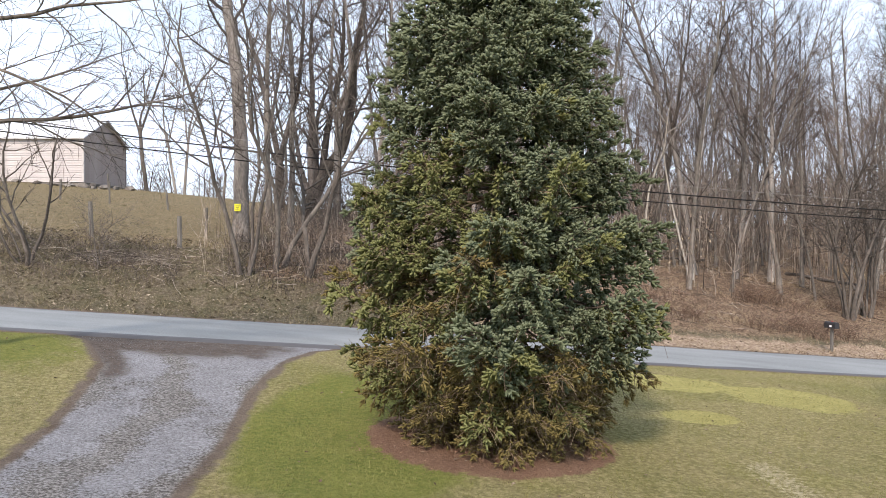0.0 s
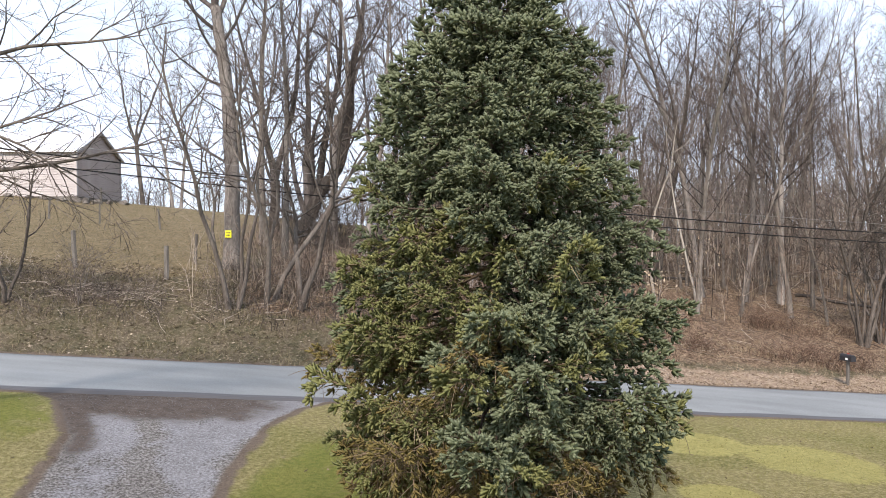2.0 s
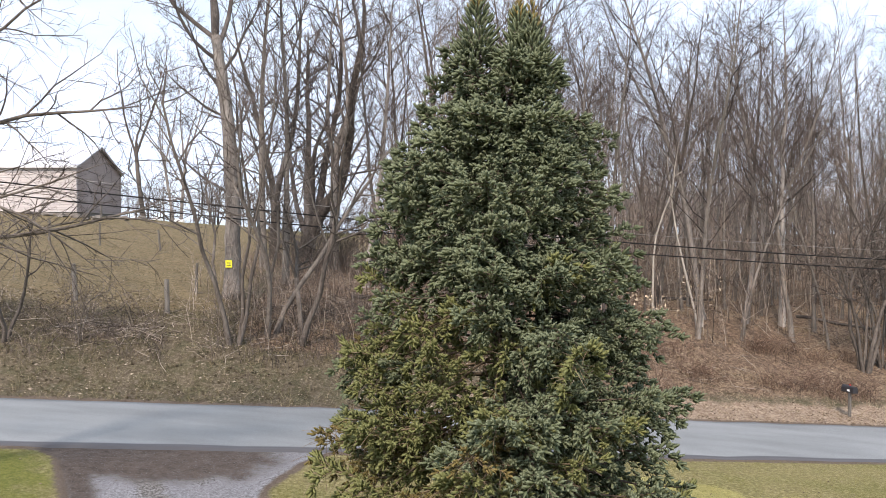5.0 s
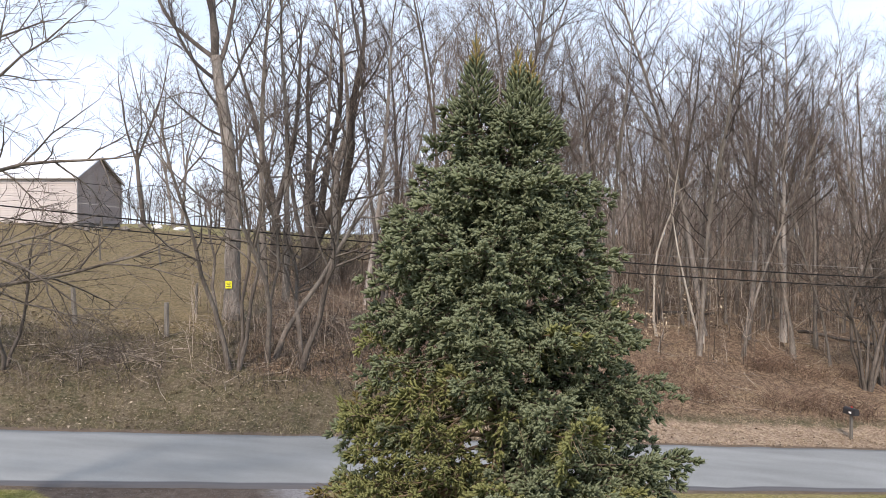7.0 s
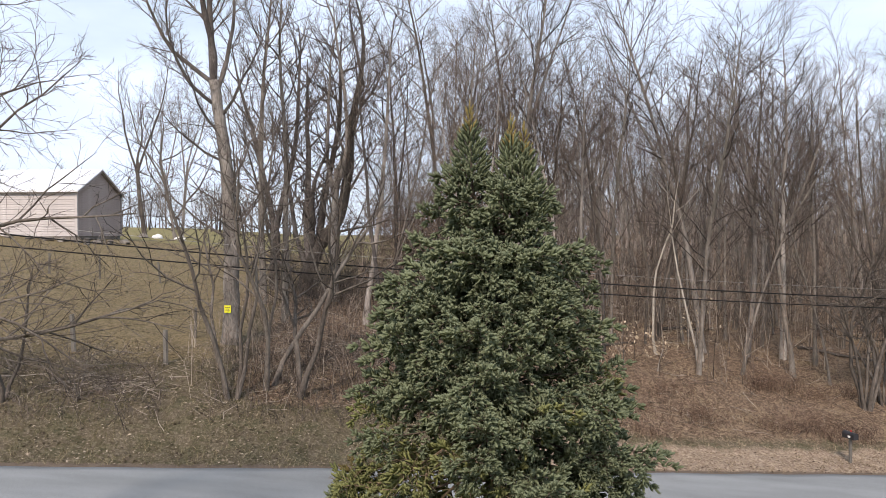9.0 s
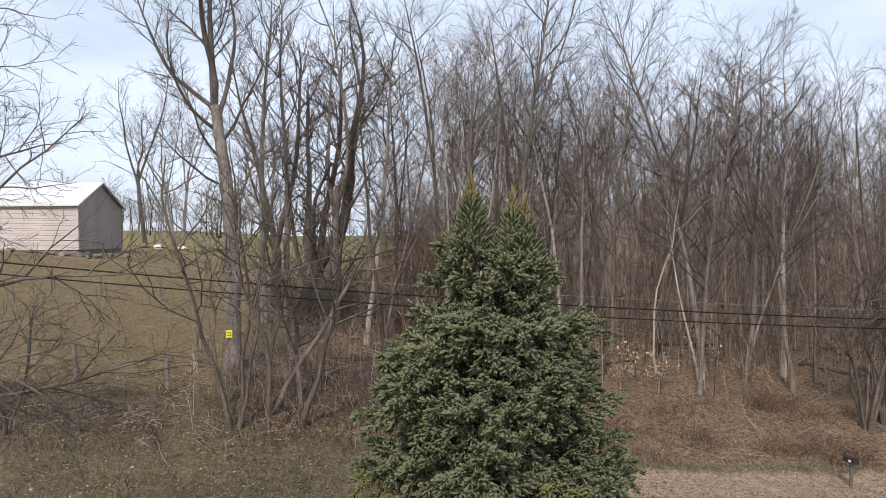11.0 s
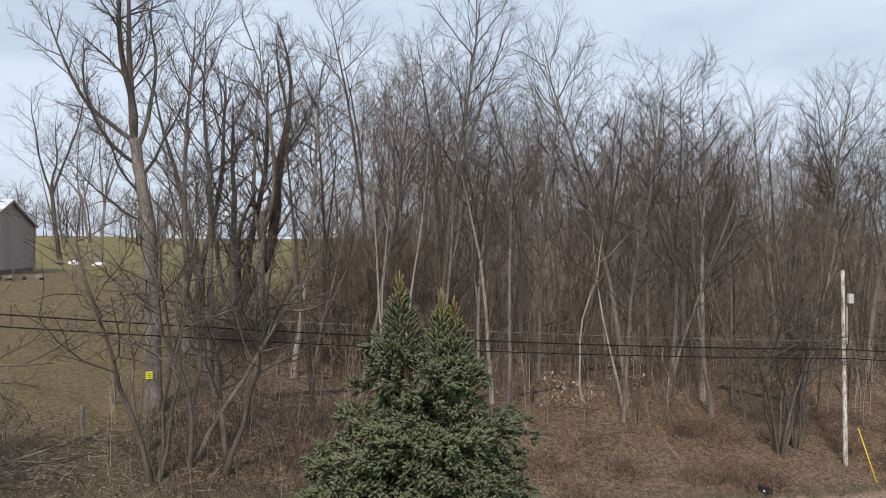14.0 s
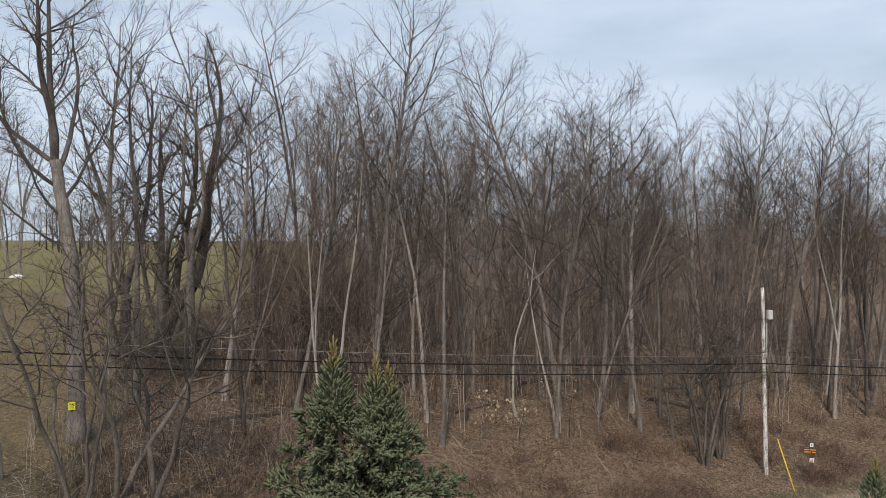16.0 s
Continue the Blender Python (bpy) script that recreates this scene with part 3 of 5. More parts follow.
def sheathing(width, low, high, gable=None):
    """The wall behind the boards, 0.12 m thick."""
    g = Geo()
    top = gable[0] if gable else high
    ring = [(0, low), (width, low), (width, top)] + ([(width / 2, gable[1] - 0.06)] if gable else []) + [(0, top)]
    n = len(ring)
    g.add([(x, y, z) for y in (0.003, 0.12) for x, z in ring], [tuple(range(n)), tuple(range(2 * n - 1, n - 1, -1))] + [(i, n + i, n + (i + 1) % n, (i + 1) % n) for i in range(n)])
    return g


BARN_X, BARN_Y, BARN_LONG, BARN_WIDE = -29.1, 61.9, 22.0, 8.2
BARN_EAVE, BARN_PEAK, BARN_FLOOR = 10.92, 12.82, 7.3
barn = thing("barn", pose(BARN_X, BARN_Y, 0), "weathered pink-beige clapboard barn with white metal gable roof", "barn")
for name, mat, width, m, cut in (("front_wall", BARN_SIDING, BARN_LONG, pose(-BARN_LONG, 0, 0), None), ("gable_wall", BARN_GABLE_SHADED, BARN_WIDE, pose(0, 0, 0, 0, 0, 90), (BARN_EAVE, BARN_PEAK)),
                                ("back_wall", BARN_SIDING, BARN_LONG, pose(0, BARN_WIDE, 0, 0, 0, 180), None),
                                ("gable_wall", BARN_GABLE_SHADED, BARN_WIDE, pose(-BARN_LONG, BARN_WIDE, 0, 0, 0, -90), (BARN_EAVE, BARN_PEAK))):
    wall = part(name, sheathing(width, BARN_FLOOR, BARN_EAVE, cut), mat, barn, "weathered clapboard wall", smooth=False)
    wall.matrix_basis = m
    clapboards(wall, mat, width, BARN_FLOOR, BARN_PEAK - 0.05 if cut else BARN_EAVE, 0.195, cut)
g = Geo()
g.box((0.02, 0.02, (BARN_FLOOR + BARN_EAVE) / 2), (0.17, 0.17, BARN_EAVE - BARN_FLOOR))
part("corner_board", g, BARN_SIDING, barn, smooth=False)
g = Geo()
g.box((0.02, BARN_WIDE - 0.02, (BARN_FLOOR + BARN_EAVE) / 2), (0.17, 0.17, BARN_EAVE - BARN_FLOOR))
part("corner_board", g, BARN_TRIM, barn, smooth=False)


def roof_slope(name, side):
    """One slope of standing-seam sheet, side -1 to the front and 1 to the back."""
    run, rise = BARN_WIDE / 2 + 0.35, BARN_PEAK - BARN_EAVE
    k = rise / (BARN_WIDE / 2)
    g = Geo()
    mid = BARN_WIDE / 2
    x0, x1 = -BARN_LONG - 0.3, 0.3
    n = int((x1 - x0) / 0.15)
    verts, faces = [], []
    for i in range(n + 1):
        x = x0 + (x1 - x0) * i / n
        lift = 0.03 if i % 3 == 0 else 0.0
        for yy, zz in ((mid, BARN_PEAK + 0.1), (mid + side * run, BARN_PEAK + 0.1 - k * run)):
            verts.append((x, yy, zz + lift))
            verts.append((x, yy, zz - 0.07))
    for i in range(n):
        o = 4 * i
        faces += [(o, o + 4, o + 6, o + 2), (o + 1, o + 3, o + 7, o + 5), (o + 2, o + 6, o + 7, o + 3)]
    faces += [(0, 2, 3, 1), (4 * n, 4 * n + 1, 4 * n + 3, 4 * n + 2)]
    g.add(verts, faces)
    return part(name, g, BARN_ROOF, barn, "white sheet-metal roof slope", smooth=False)


roof_slope("roof_slope", -1)
roof_slope("roof_slope", 1)
g = Geo()
g.box((-BARN_LONG / 2, -0.32, BARN_EAVE - 0.07), (BARN_LONG + 0.6, 0.05, 0.16))
part("fascia", g, WHITE_PAINT, barn, smooth=False)
for side in (-1, 1):
    g = Geo()
    slope = math.atan2(BARN_PEAK - BARN_EAVE, BARN_WIDE / 2)
    mid = BARN_WIDE / 2
    g.box((0.28, mid + side * (mid + 0.3) / 2, BARN_PEAK - 0.05 - math.tan(slope) * (mid + 0.3) / 2), (0.05, (mid + 0.35) / math.cos(slope), 0.15), Matrix.Rotation(-side * slope, 3, "X"))
    part("rake_board", g, BARN_TRIM, barn, smooth=False)
g = Geo()
g.box((-BARN_LONG / 2, BARN_WIDE / 2, BARN_FLOOR - 0.6), (BARN_LONG - 0.06, BARN_WIDE - 0.06, 1.3))
part("foundation", g, STONE, barn, "fieldstone foundation", smooth=False)



def rock(at, size, seed, label, mat=STONE, name="boulder", category="rock"):
    """A rough stone, or a crumpled bundle, resting on the ground."""
    rng = np.random.default_rng(seed)
    bm = bmesh.new()
    bmesh.ops.create_icosphere(bm, subdivisions=2, radius=1.0)
    for v in bm.verts:
        k = 1 + 0.35 * noise.noise(v.co * 1.4 + Vector((seed, 0, 0))) + 0.12 * rng.normal()
        v.co = Vector((v.co.x * size[0] * k, v.co.y * size[1] * k, max(v.co.z, -0.6) * size[2] * k))
    me = bpy.data.meshes.new(name)
    bm.to_mesh(me)
    bm.free()
    me.materials.append(mat)
    ob = new(name, me)
    ob.matrix_basis = pose(at[0], at[1], ground_z(*at) + 0.4 * size[2], 0, 0, rng.uniform(0, 360))
    return tagged(ob, label, category, "loose stones" if mat is STONE else "")


for k, (x, y, sx_, sz_) in enumerate(((-28.6, 60.9, 0.5, 0.3), (-27.9, 61.1, 0.45, 0.35), (-27.2, 61.3, 0.5, 0.25), (-29.8, 61.0, 0.6, 0.22), (-31.0, 61.0, 0.55, 0.2), (-26.4, 61.8, 0.4, 0.25),
                                      (-32.3, 61.0, 0.5, 0.2), (-25.6, 62.6, 0.5, 0.3), (-34.0, 61.0, 0.6, 0.22), (-27.6, 60.4, 0.35, 0.2))):
    rock((x, y), (0.95 * sx_, sx_ * 0.6, 0.95 * sz_), 300 + k, "rough grey fieldstone in a tumbled pile beside the barn")
rock((-31.6, 85.5), (0.8, 0.5, 0.35), 320, "crumpled white sheet heaped under the hilltop trees", WHITE_TARP, "white_sheet", "sheeting")
rock((-29.3, 86.0), (0.6, 0.45, 0.3), 321, "crumpled white sheet heaped under the hilltop trees", WHITE_TARP, "white_sheet", "sheeting")
rock((-33.0, 85.0), (0.6, 0.5, 0.3), 322, "dark boulder under the hilltop trees")
# ---- bare trees ----
def grow(wood, fine, rng, start, way, length, radius, level, cfg):
    """One limb and all that grows from it. wood and fine: the meshes for thick and thin limbs."""
    segs = cfg["segs"][level]
    pts, p, w = [start], np.array(start, float), unit(np.array(way, float))
    step = length / segs
    for i in range(segs):
        w = unit(w + rng.normal(0, cfg["wander"][level], 3) + np.array((0, 0, cfg["lift"][level])))
        p = p + w * step
        pts.append(p)
    tip = radius * cfg["taper"][level]
    f = np.linspace(0, 1, segs + 1)
    radii = radius * (1 - f) ** 0.8 + tip * f
    if level == 0:
        radii[0] *= 1.35
    target = wood if level <= cfg["wood_level"] else fine
    if segs == 1:
        target.spike(pts[0], pts[1], max(radius, cfg["least"]))
        return pts
    target.tube(pts, np.maximum(radii, cfg["least"]), cfg["sides"][level])
    if level >= cfg["levels"]:
        return pts
    n = cfg["kids"][level]
    n = max(1, int(n * (0.8 + 0.4 * rng.random())))
    a0 = cfg["from"][level]
    turn = rng.random() * 6.28
    for k in range(n):
        f = a0 + (1 - a0) * (k + rng.random()) / n
        i = min(int(f * segs), segs - 1)
        u = f * segs - i
        q = pts[i] * (1 - u) + pts[i + 1] * u
        axis = unit(pts[i + 1] - pts[i])
        turn += 2.4 + rng.normal(0, 0.5)
        side = unit(np.cross(axis, (0.31, 0.2, 0.93) if abs(axis[2]) < 0.9 else (1, 0, 0)))
        other = np.cross(axis, side)
        out = side * math.cos(turn) + other * math.sin(turn)
        ang = radians(cfg["angle"][level] * (0.75 + 0.5 * rng.random()))
        kid_way = axis * math.cos(ang) + out * math.sin(ang)
        kid_len = length * cfg["ratio"][level] * (1.05 - cfg["fall"][level] * f) * (0.7 + 0.6 * rng.random())
        kid_rad = min((radius * (1 - f) ** 0.8 + tip * f) * 0.75, radius * cfg["thin"][level])
        grow(wood, fine, rng, q, kid_way, kid_len, kid_rad, level + 1, cfg)
    return pts


FOREST_CFG = dict(levels=3, segs=(10, 6, 3, 1), wander=(0.05, 0.12, 0.15, 0.14), lift=(0.045, 0.06, 0.06, 0.05), taper=(0.1, 0.15, 0.3, 0.5), sides=(6, 3, 3, 3),
                  kids=(19, 8, 6), angle=(44, 36, 32), ratio=(0.29, 0.5, 0.75), fall=(0.55, 0.45, 0.4), thin=(0.24, 0.42, 0.55), least=0.0052, wood_level=0)
FOREST_CFG["from"] = (0.36, 0.15, 0.15)
BIG_CFG = dict(levels=4, segs=(9, 7, 5, 3, 1), wander=(0.05, 0.12, 0.15, 0.15, 0.15), lift=(0.03, 0.16, 0.1, 0.05, 0.02), taper=(0.15, 0.15, 0.25, 0.4, 0.5), sides=(9, 6, 4, 3, 3),
               kids=(14, 8, 7, 7), angle=(36, 42, 42, 42), ratio=(0.4, 0.42, 0.42, 0.5), fall=(0.6, 0.5, 0.4, 0.4), thin=(0.36, 0.4, 0.45, 0.5), least=0.005, wood_level=2)
BIG_CFG["from"] = (0.3, 0.2, 0.15, 0.15)
FORK_CFG = dict(levels=4, segs=(6, 9, 6, 3, 1), wander=(0.03, 0.09, 0.13, 0.14, 0.12), lift=(0.02, 0.07, 0.07, 0.05, 0.03), taper=(0.66, 0.1, 0.2, 0.35, 0.5), sides=(10, 7, 4, 3, 3),
                kids=(4, 13, 8, 7), angle=(19, 46, 38, 34), ratio=(1.25, 0.36, 0.46, 0.65), fall=(0.05, 0.5, 0.45, 0.4), thin=(0.58, 0.26, 0.42, 0.55), least=0.0055, wood_level=1)
FORK_CFG["from"] = (0.72, 0.2, 0.12, 0.1)
SAPLING_CFG = dict(levels=2, segs=(7, 4, 2), wander=(0.1, 0.2, 0.2), lift=(0.03, 0.1, 0.05), taper=(0.2, 0.3, 0.5), sides=(5, 3, 3),
                   kids=(10, 5), angle=(40, 45), ratio=(0.35, 0.45), fall=(0.5, 0.4), thin=(0.45, 0.5), least=0.004, wood_level=0)
SAPLING_CFG["from"] = (0.25, 0.2)


def bare_tree(name, seed, height, radius, cfg, bark, twig, lean=(0, 0, 1), at=None, label="", category="tree", group="", stems=1, spread=0.3, fork=0.0):
    """A leafless tree at the origin, or at a place: trunk and limbs, and a crown of thin branches."""
    rng = np.random.default_rng(seed)
    wood, fine = Geo(), Geo()
    for k in range(stems):
        a = k * 6.28 / max(stems, 1) + seed
        way = np.array(lean, float)
        foot = np.array((0, 0, -0.25))
        h, r = height, radius
        if stems > 1:
            way = unit(way + spread * np.array((math.cos(a), math.sin(a), 0)) * (0.5 + rng.random()))
            foot = foot + radius * 1.6 * np.array((math.cos(a), math.sin(a), 0))
            h, r = height * (0.7 + 0.4 * rng.random()), radius * (0.65 + 0.5 * rng.random())
        line = grow(wood, fine, rng, foot, way, h, r, 0, cfg)
        if fork:
            a, i = rng.uniform(0, 6.283), int(fork * (len(line) - 1))
            second = dict(cfg, kids=(11,) + cfg["kids"][1:])
            second["from"] = (0.15,) + cfg["from"][1:]
            grow(wood, fine, rng, line[i], unit(line[i + 1] - line[i]) + 0.3 * np.array((math.cos(a), math.sin(a), 0)), h * (1 - fork) * 0.97, r * (1 - fork) ** 0.8 * 0.85, 0, second)
    m = pose(0, 0, 0) if at is None else pose(at[0], at[1], ground_z(at[0], at[1]))
    ob = thing(name, m, label, category, group)
    part("trunk", wood, bark, ob)
    part("crown", fine, twig, ob)
    return ob


LIMB_CFG = dict(FORK_CFG, kids=(4, 12, 8, 7), least=0.0048, wood_level=2)


def limbed_tree(at, trunk, radii, limbs, seed, bark, label):
    """An old tree: a trunk along a few bends, and its great limbs as (share of the trunk's height, way, length, radius)."""
    rng = np.random.default_rng(seed)
    wood, fine = Geo(), Geo()
    trunk = np.array(trunk, float)
    f = np.linspace(0, 1, len(trunk))
    g = np.linspace(0, 1, 4 * len(trunk))
    line = np.stack([np.interp(g, f, trunk[:, k]) for k in range(3)], 1)
    line[1:-1] += rng.normal(0, 0.02, (len(g) - 2, 3))
    wide = np.interp(g, (0, 0.04, 0.1, 1), (radii[0] * 1.5, radii[0] * 1.2, radii[0], radii[1]))
    wood.tube(line, wide, 10, True)
    ob = thing("bare_tree", pose(at[0], at[1], ground_z(*at)), label, "tree", "bare trees")
    part("trunk", wood, bark, ob)
    for share, way, length, radius in limbs:
        start = np.array([np.interp(share, g, line[:, k]) for k in range(3)])
        limb = Geo()
        grow(limb, fine, rng, start, way, length, 1.2 * radius, 1, LIMB_CFG)
        part("limb", limb, BARK_LIMB, ob)
    part("crown", fine, TWIG, ob)
    return ob


limbed_tree((-8.75, 33.0), ((0, 0, -0.3), (0.05, 0, 3.0), (0.0, 0, 6.0), (-0.35, 0, 9.0), (-0.65, 0.1, 10.8)), (0.33, 0.2),
            ((1.0, (-0.14, 0.1, 1), 8.0, 0.13), (1.0, (0.1, -0.1, 1), 8.0, 0.13), (0.98, (-0.75, 0.1, 0.75), 6.5, 0.085), (0.93, (0.35, 0.2, 1.0), 6.5, 0.09), (0.85, (-0.8, -0.2, 0.7), 5.5, 0.07),
             (0.78, (0.7, -0.3, 0.7), 4.5, 0.06), (0.62, (-0.9, 0.1, 0.5), 4.5, 0.05), (0.55, (0.8, 0.2, 0.7), 4.0, 0.05), (0.7, (-0.5, -0.6, 0.8), 4.0, 0.05), (0.35, (-1, -0.1, 0.55), 4.2, 0.05)),
            11, BARK_GREY, "tall bare hardwood tree with a pale grey forked trunk")
limbed_tree((-8.3, 46.5), ((0, 0, -0.3), (0.2, 0, 1.2), (1.0, 0, 3.0), (2.2, 0, 4.6), (2.7, 0, 7.2), (2.9, 0, 10.0), (3.5, 0, 13.0)), (0.46, 0.16),
            ((1.0, (0.2, 0, 1), 6.0, 0.11), (1.0, (-0.3, 0.1, 1), 5.0, 0.09), (0.85, (0.6, 0.2, 1), 5.0, 0.08), (0.7, (-0.4, -0.2, 1), 6.0, 0.08), (0.55, (0.6, 0, 1), 5.5, 0.08), (0.2, (-0.15, 0.2, 1), 13.0, 0.22),
             (0.3, (0.2, -0.1, 1), 13.0, 0.2), (0.18, (-0.5, 0, 1), 10.0, 0.14), (0.25, (0.05, -0.2, 1), 7.0, 0.2), (0.14, (-1, 0.1, 0.6), 5.0, 0.08)),
            18, BARK_DARK, "old dark hedgerow tree with a heavy outward-bent limb")
limbed_tree((-10.3, 48.0), ((0, 0, -0.3), (0.0, 0, 1.5), (0.05, 0, 3.5)), (0.34, 0.27),
            ((1.0, (-0.15, 0.1, 1), 12.0, 0.17), (1.0, (0.25, 0.0, 1), 12.5, 0.17), (0.9, (-0.6, 0, 1), 8.0, 0.09)),
            17, BARK_DARK, "old dark hedgerow tree with several heavy limbs")

# trees of the hedgerow and the field's edge, each by itself
LONE = [
    # x, y, height, radius, seed, lean, stems, bark, label
    (-7.2, 27.6, 9.5, 0.1, 12, (-0.05, 0.0, 1), 4, BARK_SHRUB, "bare multi-stemmed small tree at the roadside bank"),
    (-6.25, 28.7, 9.0, 0.1, 13, (0.03, 0.0, 1), 3, BARK_SHRUB, "bare clump of thin trunks on the bank"),
    (-5.05, 28.5, 8.0, 0.11, 14, (0.22, 0.0, 1), 2, BARK_SHRUB, "small crooked bare tree leaning over the bank"),
    (-33.2, 86.0, 21.0, 0.24, 15, (-0.06, 0, 1), 1, BARK_DARK, "bare tree beside the barn on the hilltop"),
    (-30.2, 88.0, 22.0, 0.23, 16, (-0.03, 0, 1), 2, BARK_GREY, "bare twin-trunked tree on the hilltop"),
    (-9.7, 42.5, 18.0, 0.2, 19, (0.0, 0, 1), 1, BARK_MID, "slender bare tree in the hedgerow"),
    (-7.6, 38.0, 17.0, 0.17, 20, (0.03, 0, 1), 1, BARK_MID, "slender bare tree in the hedgerow"),
    (-3.95, 39.9, 16.0, 0.17, 21, (0.06, 0, 1), 1, BARK_GREY, "slender bare tree in the hedgerow"),
    (-6.4, 46.0, 19.0, 0.25, 22, (0.05, 0, 1), 1, BARK_GREY, "bare hardwood tree in the hedgerow"),
    (-13.8, 25.3, 5.5, 0.06, 23, (0.0, 0, 1), 5, BARK_SHRUB, "bare shrubby clump of thin stems by the road"),
    (-11.7, 25.9, 2.8, 0.022, 24, (0.0, 0, 1), 4, BARK_SHRUB, "small bare shrub on the bank"),
    (13.3, 41.2, 14.0, 0.075, 25, (-0.06, 0, 1), 2, BARK_PALE, "pale-barked twin birch at the wood's edge"),
    (11.0, 41.2, 9.5, 0.075, 26, (-0.05, 0, 1), 1, BARK_PALE, "pale broken-topped snag at the wood's edge"),
    (16.2, 42.8, 17.0, 0.17, 27, (0.13, 0, 1), 1, BARK_GREY, "grey hardwood tree leaning at the wood's edge"),
    (18.4, 43.2, 17.0, 0.17, 28, (0.08, 0, 1), 1, BARK_GREY, "grey hardwood tree at the wood's edge"),
    (19.9, 37.6, 8.5, 0.09, 29, (-0.1, 0, 1), 5, BARK_SHRUB, "bare shrubby tree at the roadside"),
    (21.2, 38.4, 9.0, 0.09, 30, (0.1, 0, 1), 5, BARK_SHRUB, "bare shrubby tree at the roadside"),
    (5.85, 39.2, 15.0, 0.12, 31, (-0.02, 0, 1), 1, BARK_GREY, "tall slender tree at the wood's edge"),
    (1.3, 37.0, 13.5, 0.09, 32, (-0.02, 0, 1), 1, BARK_GREY, "tall slender tree at the wood's edge"),
]
for x, y, h, r, seed, lean, stems, bark, label in LONE:
    small = h < 10
    pale = bark is BARK_PALE
    forked = r > 0.22
    cfg = dict(SAPLING_CFG if small else FORK_CFG if forked else FOREST_CFG)
    h = 0.42 * h if forked else h
    if small:
        cfg.update(levels=3, kids=(11, 6, 5), segs=(8, 4, 3, 1), wander=(0.14, 0.2, 0.22, 0.22), lift=(0.06, 0.08, 0.06, 0.04), taper=(0.2, 0.25, 0.35, 0.5), sides=(6, 4, 3, 3),
                   angle=(50, 48, 45), ratio=(0.42, 0.48, 0.55), fall=(0.5, 0.4, 0.4), thin=(0.4, 0.5, 0.5), wood_level=1)
        cfg["from"] = (0.4, 0.2, 0.2)
    if h < 6:
        cfg["kids"] = (8, 4, 4)
    if pale:
        cfg["kids"] = (9, 5, 5) if h > 10 else (3, 2, 2)
        cfg["from"] = (0.55, 0.2, 0.2)
    bare_tree("bare_tree", seed, h, r, cfg, bark, TWIG, lean, (x, y), label, "tree", "bare trees", stems, 0.07 if pale else 0.24 if small else 0.15)

# the lawn tree whose boughs reach into view from the west
LAWN_CFG = dict(BIG_CFG)
LAWN_CFG.update(segs=(9, 8, 5, 3, 1), lift=(0.02, 0.01, 0.0, -0.01, -0.02), kids=(8, 10, 6, 4), ratio=(0.4, 0.4, 0.55, 0.8), angle=(60, 44, 38, 34), least=0.0042,
                wander=(0.05, 0.1, 0.13, 0.14, 0.14), thin=(0.25, 0.36, 0.45, 0.5), wood_level=2)
LAWN_CFG["from"] = (0.25, 0.15, 0.15, 0.15)
LAWN_AT = (-9.6, 14.8)
rng = np.random.default_rng(41)
wood, fine = Geo(), Geo()
grow(wood, fine, rng, np.array((0, 0, -0.25)), (0.02, 0, 1), 10.5, 0.17, 0, LAWN_CFG)
for z, way, ln, r in ((4.3, (1, -0.05, 0.18), 4.8, 0.055), (10.0, (1, -0.1, 0.4), 4.2, 0.036), (5.1, (1, 0.3, 0.02), 4.0, 0.036), (5.7, (1, -0.35, 0.0), 4.2, 0.04), (6.4, (1, -0.05, 0.03), 4.6, 0.05),
                      (7.3, (1, 0.15, 0.15), 4.0, 0.038), (8.0, (1, -0.2, 0.3), 3.8, 0.034), (8.9, (1, -0.2, 0.5), 3.3, 0.03)):
    grow(wood, fine, rng, np.array((0.03 * z / 3, 0, z)), way, ln, r, 1, LAWN_CFG)
lawn_tree = thing("lawn_tree", pose(LAWN_AT[0], LAWN_AT[1], ground_z(*LAWN_AT)), "bare spreading tree on the lawn beside the driveway", "tree")
part("trunk", wood, BARK_SHRUB, lawn_tree)
part("crown", fine, TWIG, lawn_tree)

# the wood: a handful of forms, copied; those deeper in are plainer, twigs coloured paler for skylight
FORMS = {"near": [], "deep": []}
for k in range(9):
    for tier, forms in FORMS.items():
        cfg = dict(FOREST_CFG)
        cfg["from"] = (0.2 + 0.04 * k, 0.2, 0.15)
        if tier == "deep":
            cfg.update(kids=(13, 6, 4), segs=(7, 4, 2, 1), least=0.0088)
        forms.append(bare_tree("wood_tree", 60 + k + 20 * (tier == "deep"), 15.0 + 0.6 * k, 0.08 + 0.01 * k, cfg, (BARK_GREY, BARK_SHRUB, BARK_MID, BARK_LIMB)[k % 4] if tier == "near" else (BARK_GREY, BARK_MID)[k % 2], (TWIG, TWIG_BROWN, TWIG)[k % 3] if tier == "near" else TWIG_LIT,
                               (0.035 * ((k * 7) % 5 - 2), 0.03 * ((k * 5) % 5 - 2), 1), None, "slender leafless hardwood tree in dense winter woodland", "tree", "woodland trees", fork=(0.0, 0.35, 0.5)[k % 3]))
rng = np.random.default_rng(7)
placed = [(r[0], r[1]) for r in LONE]
used = set()
tries = 0
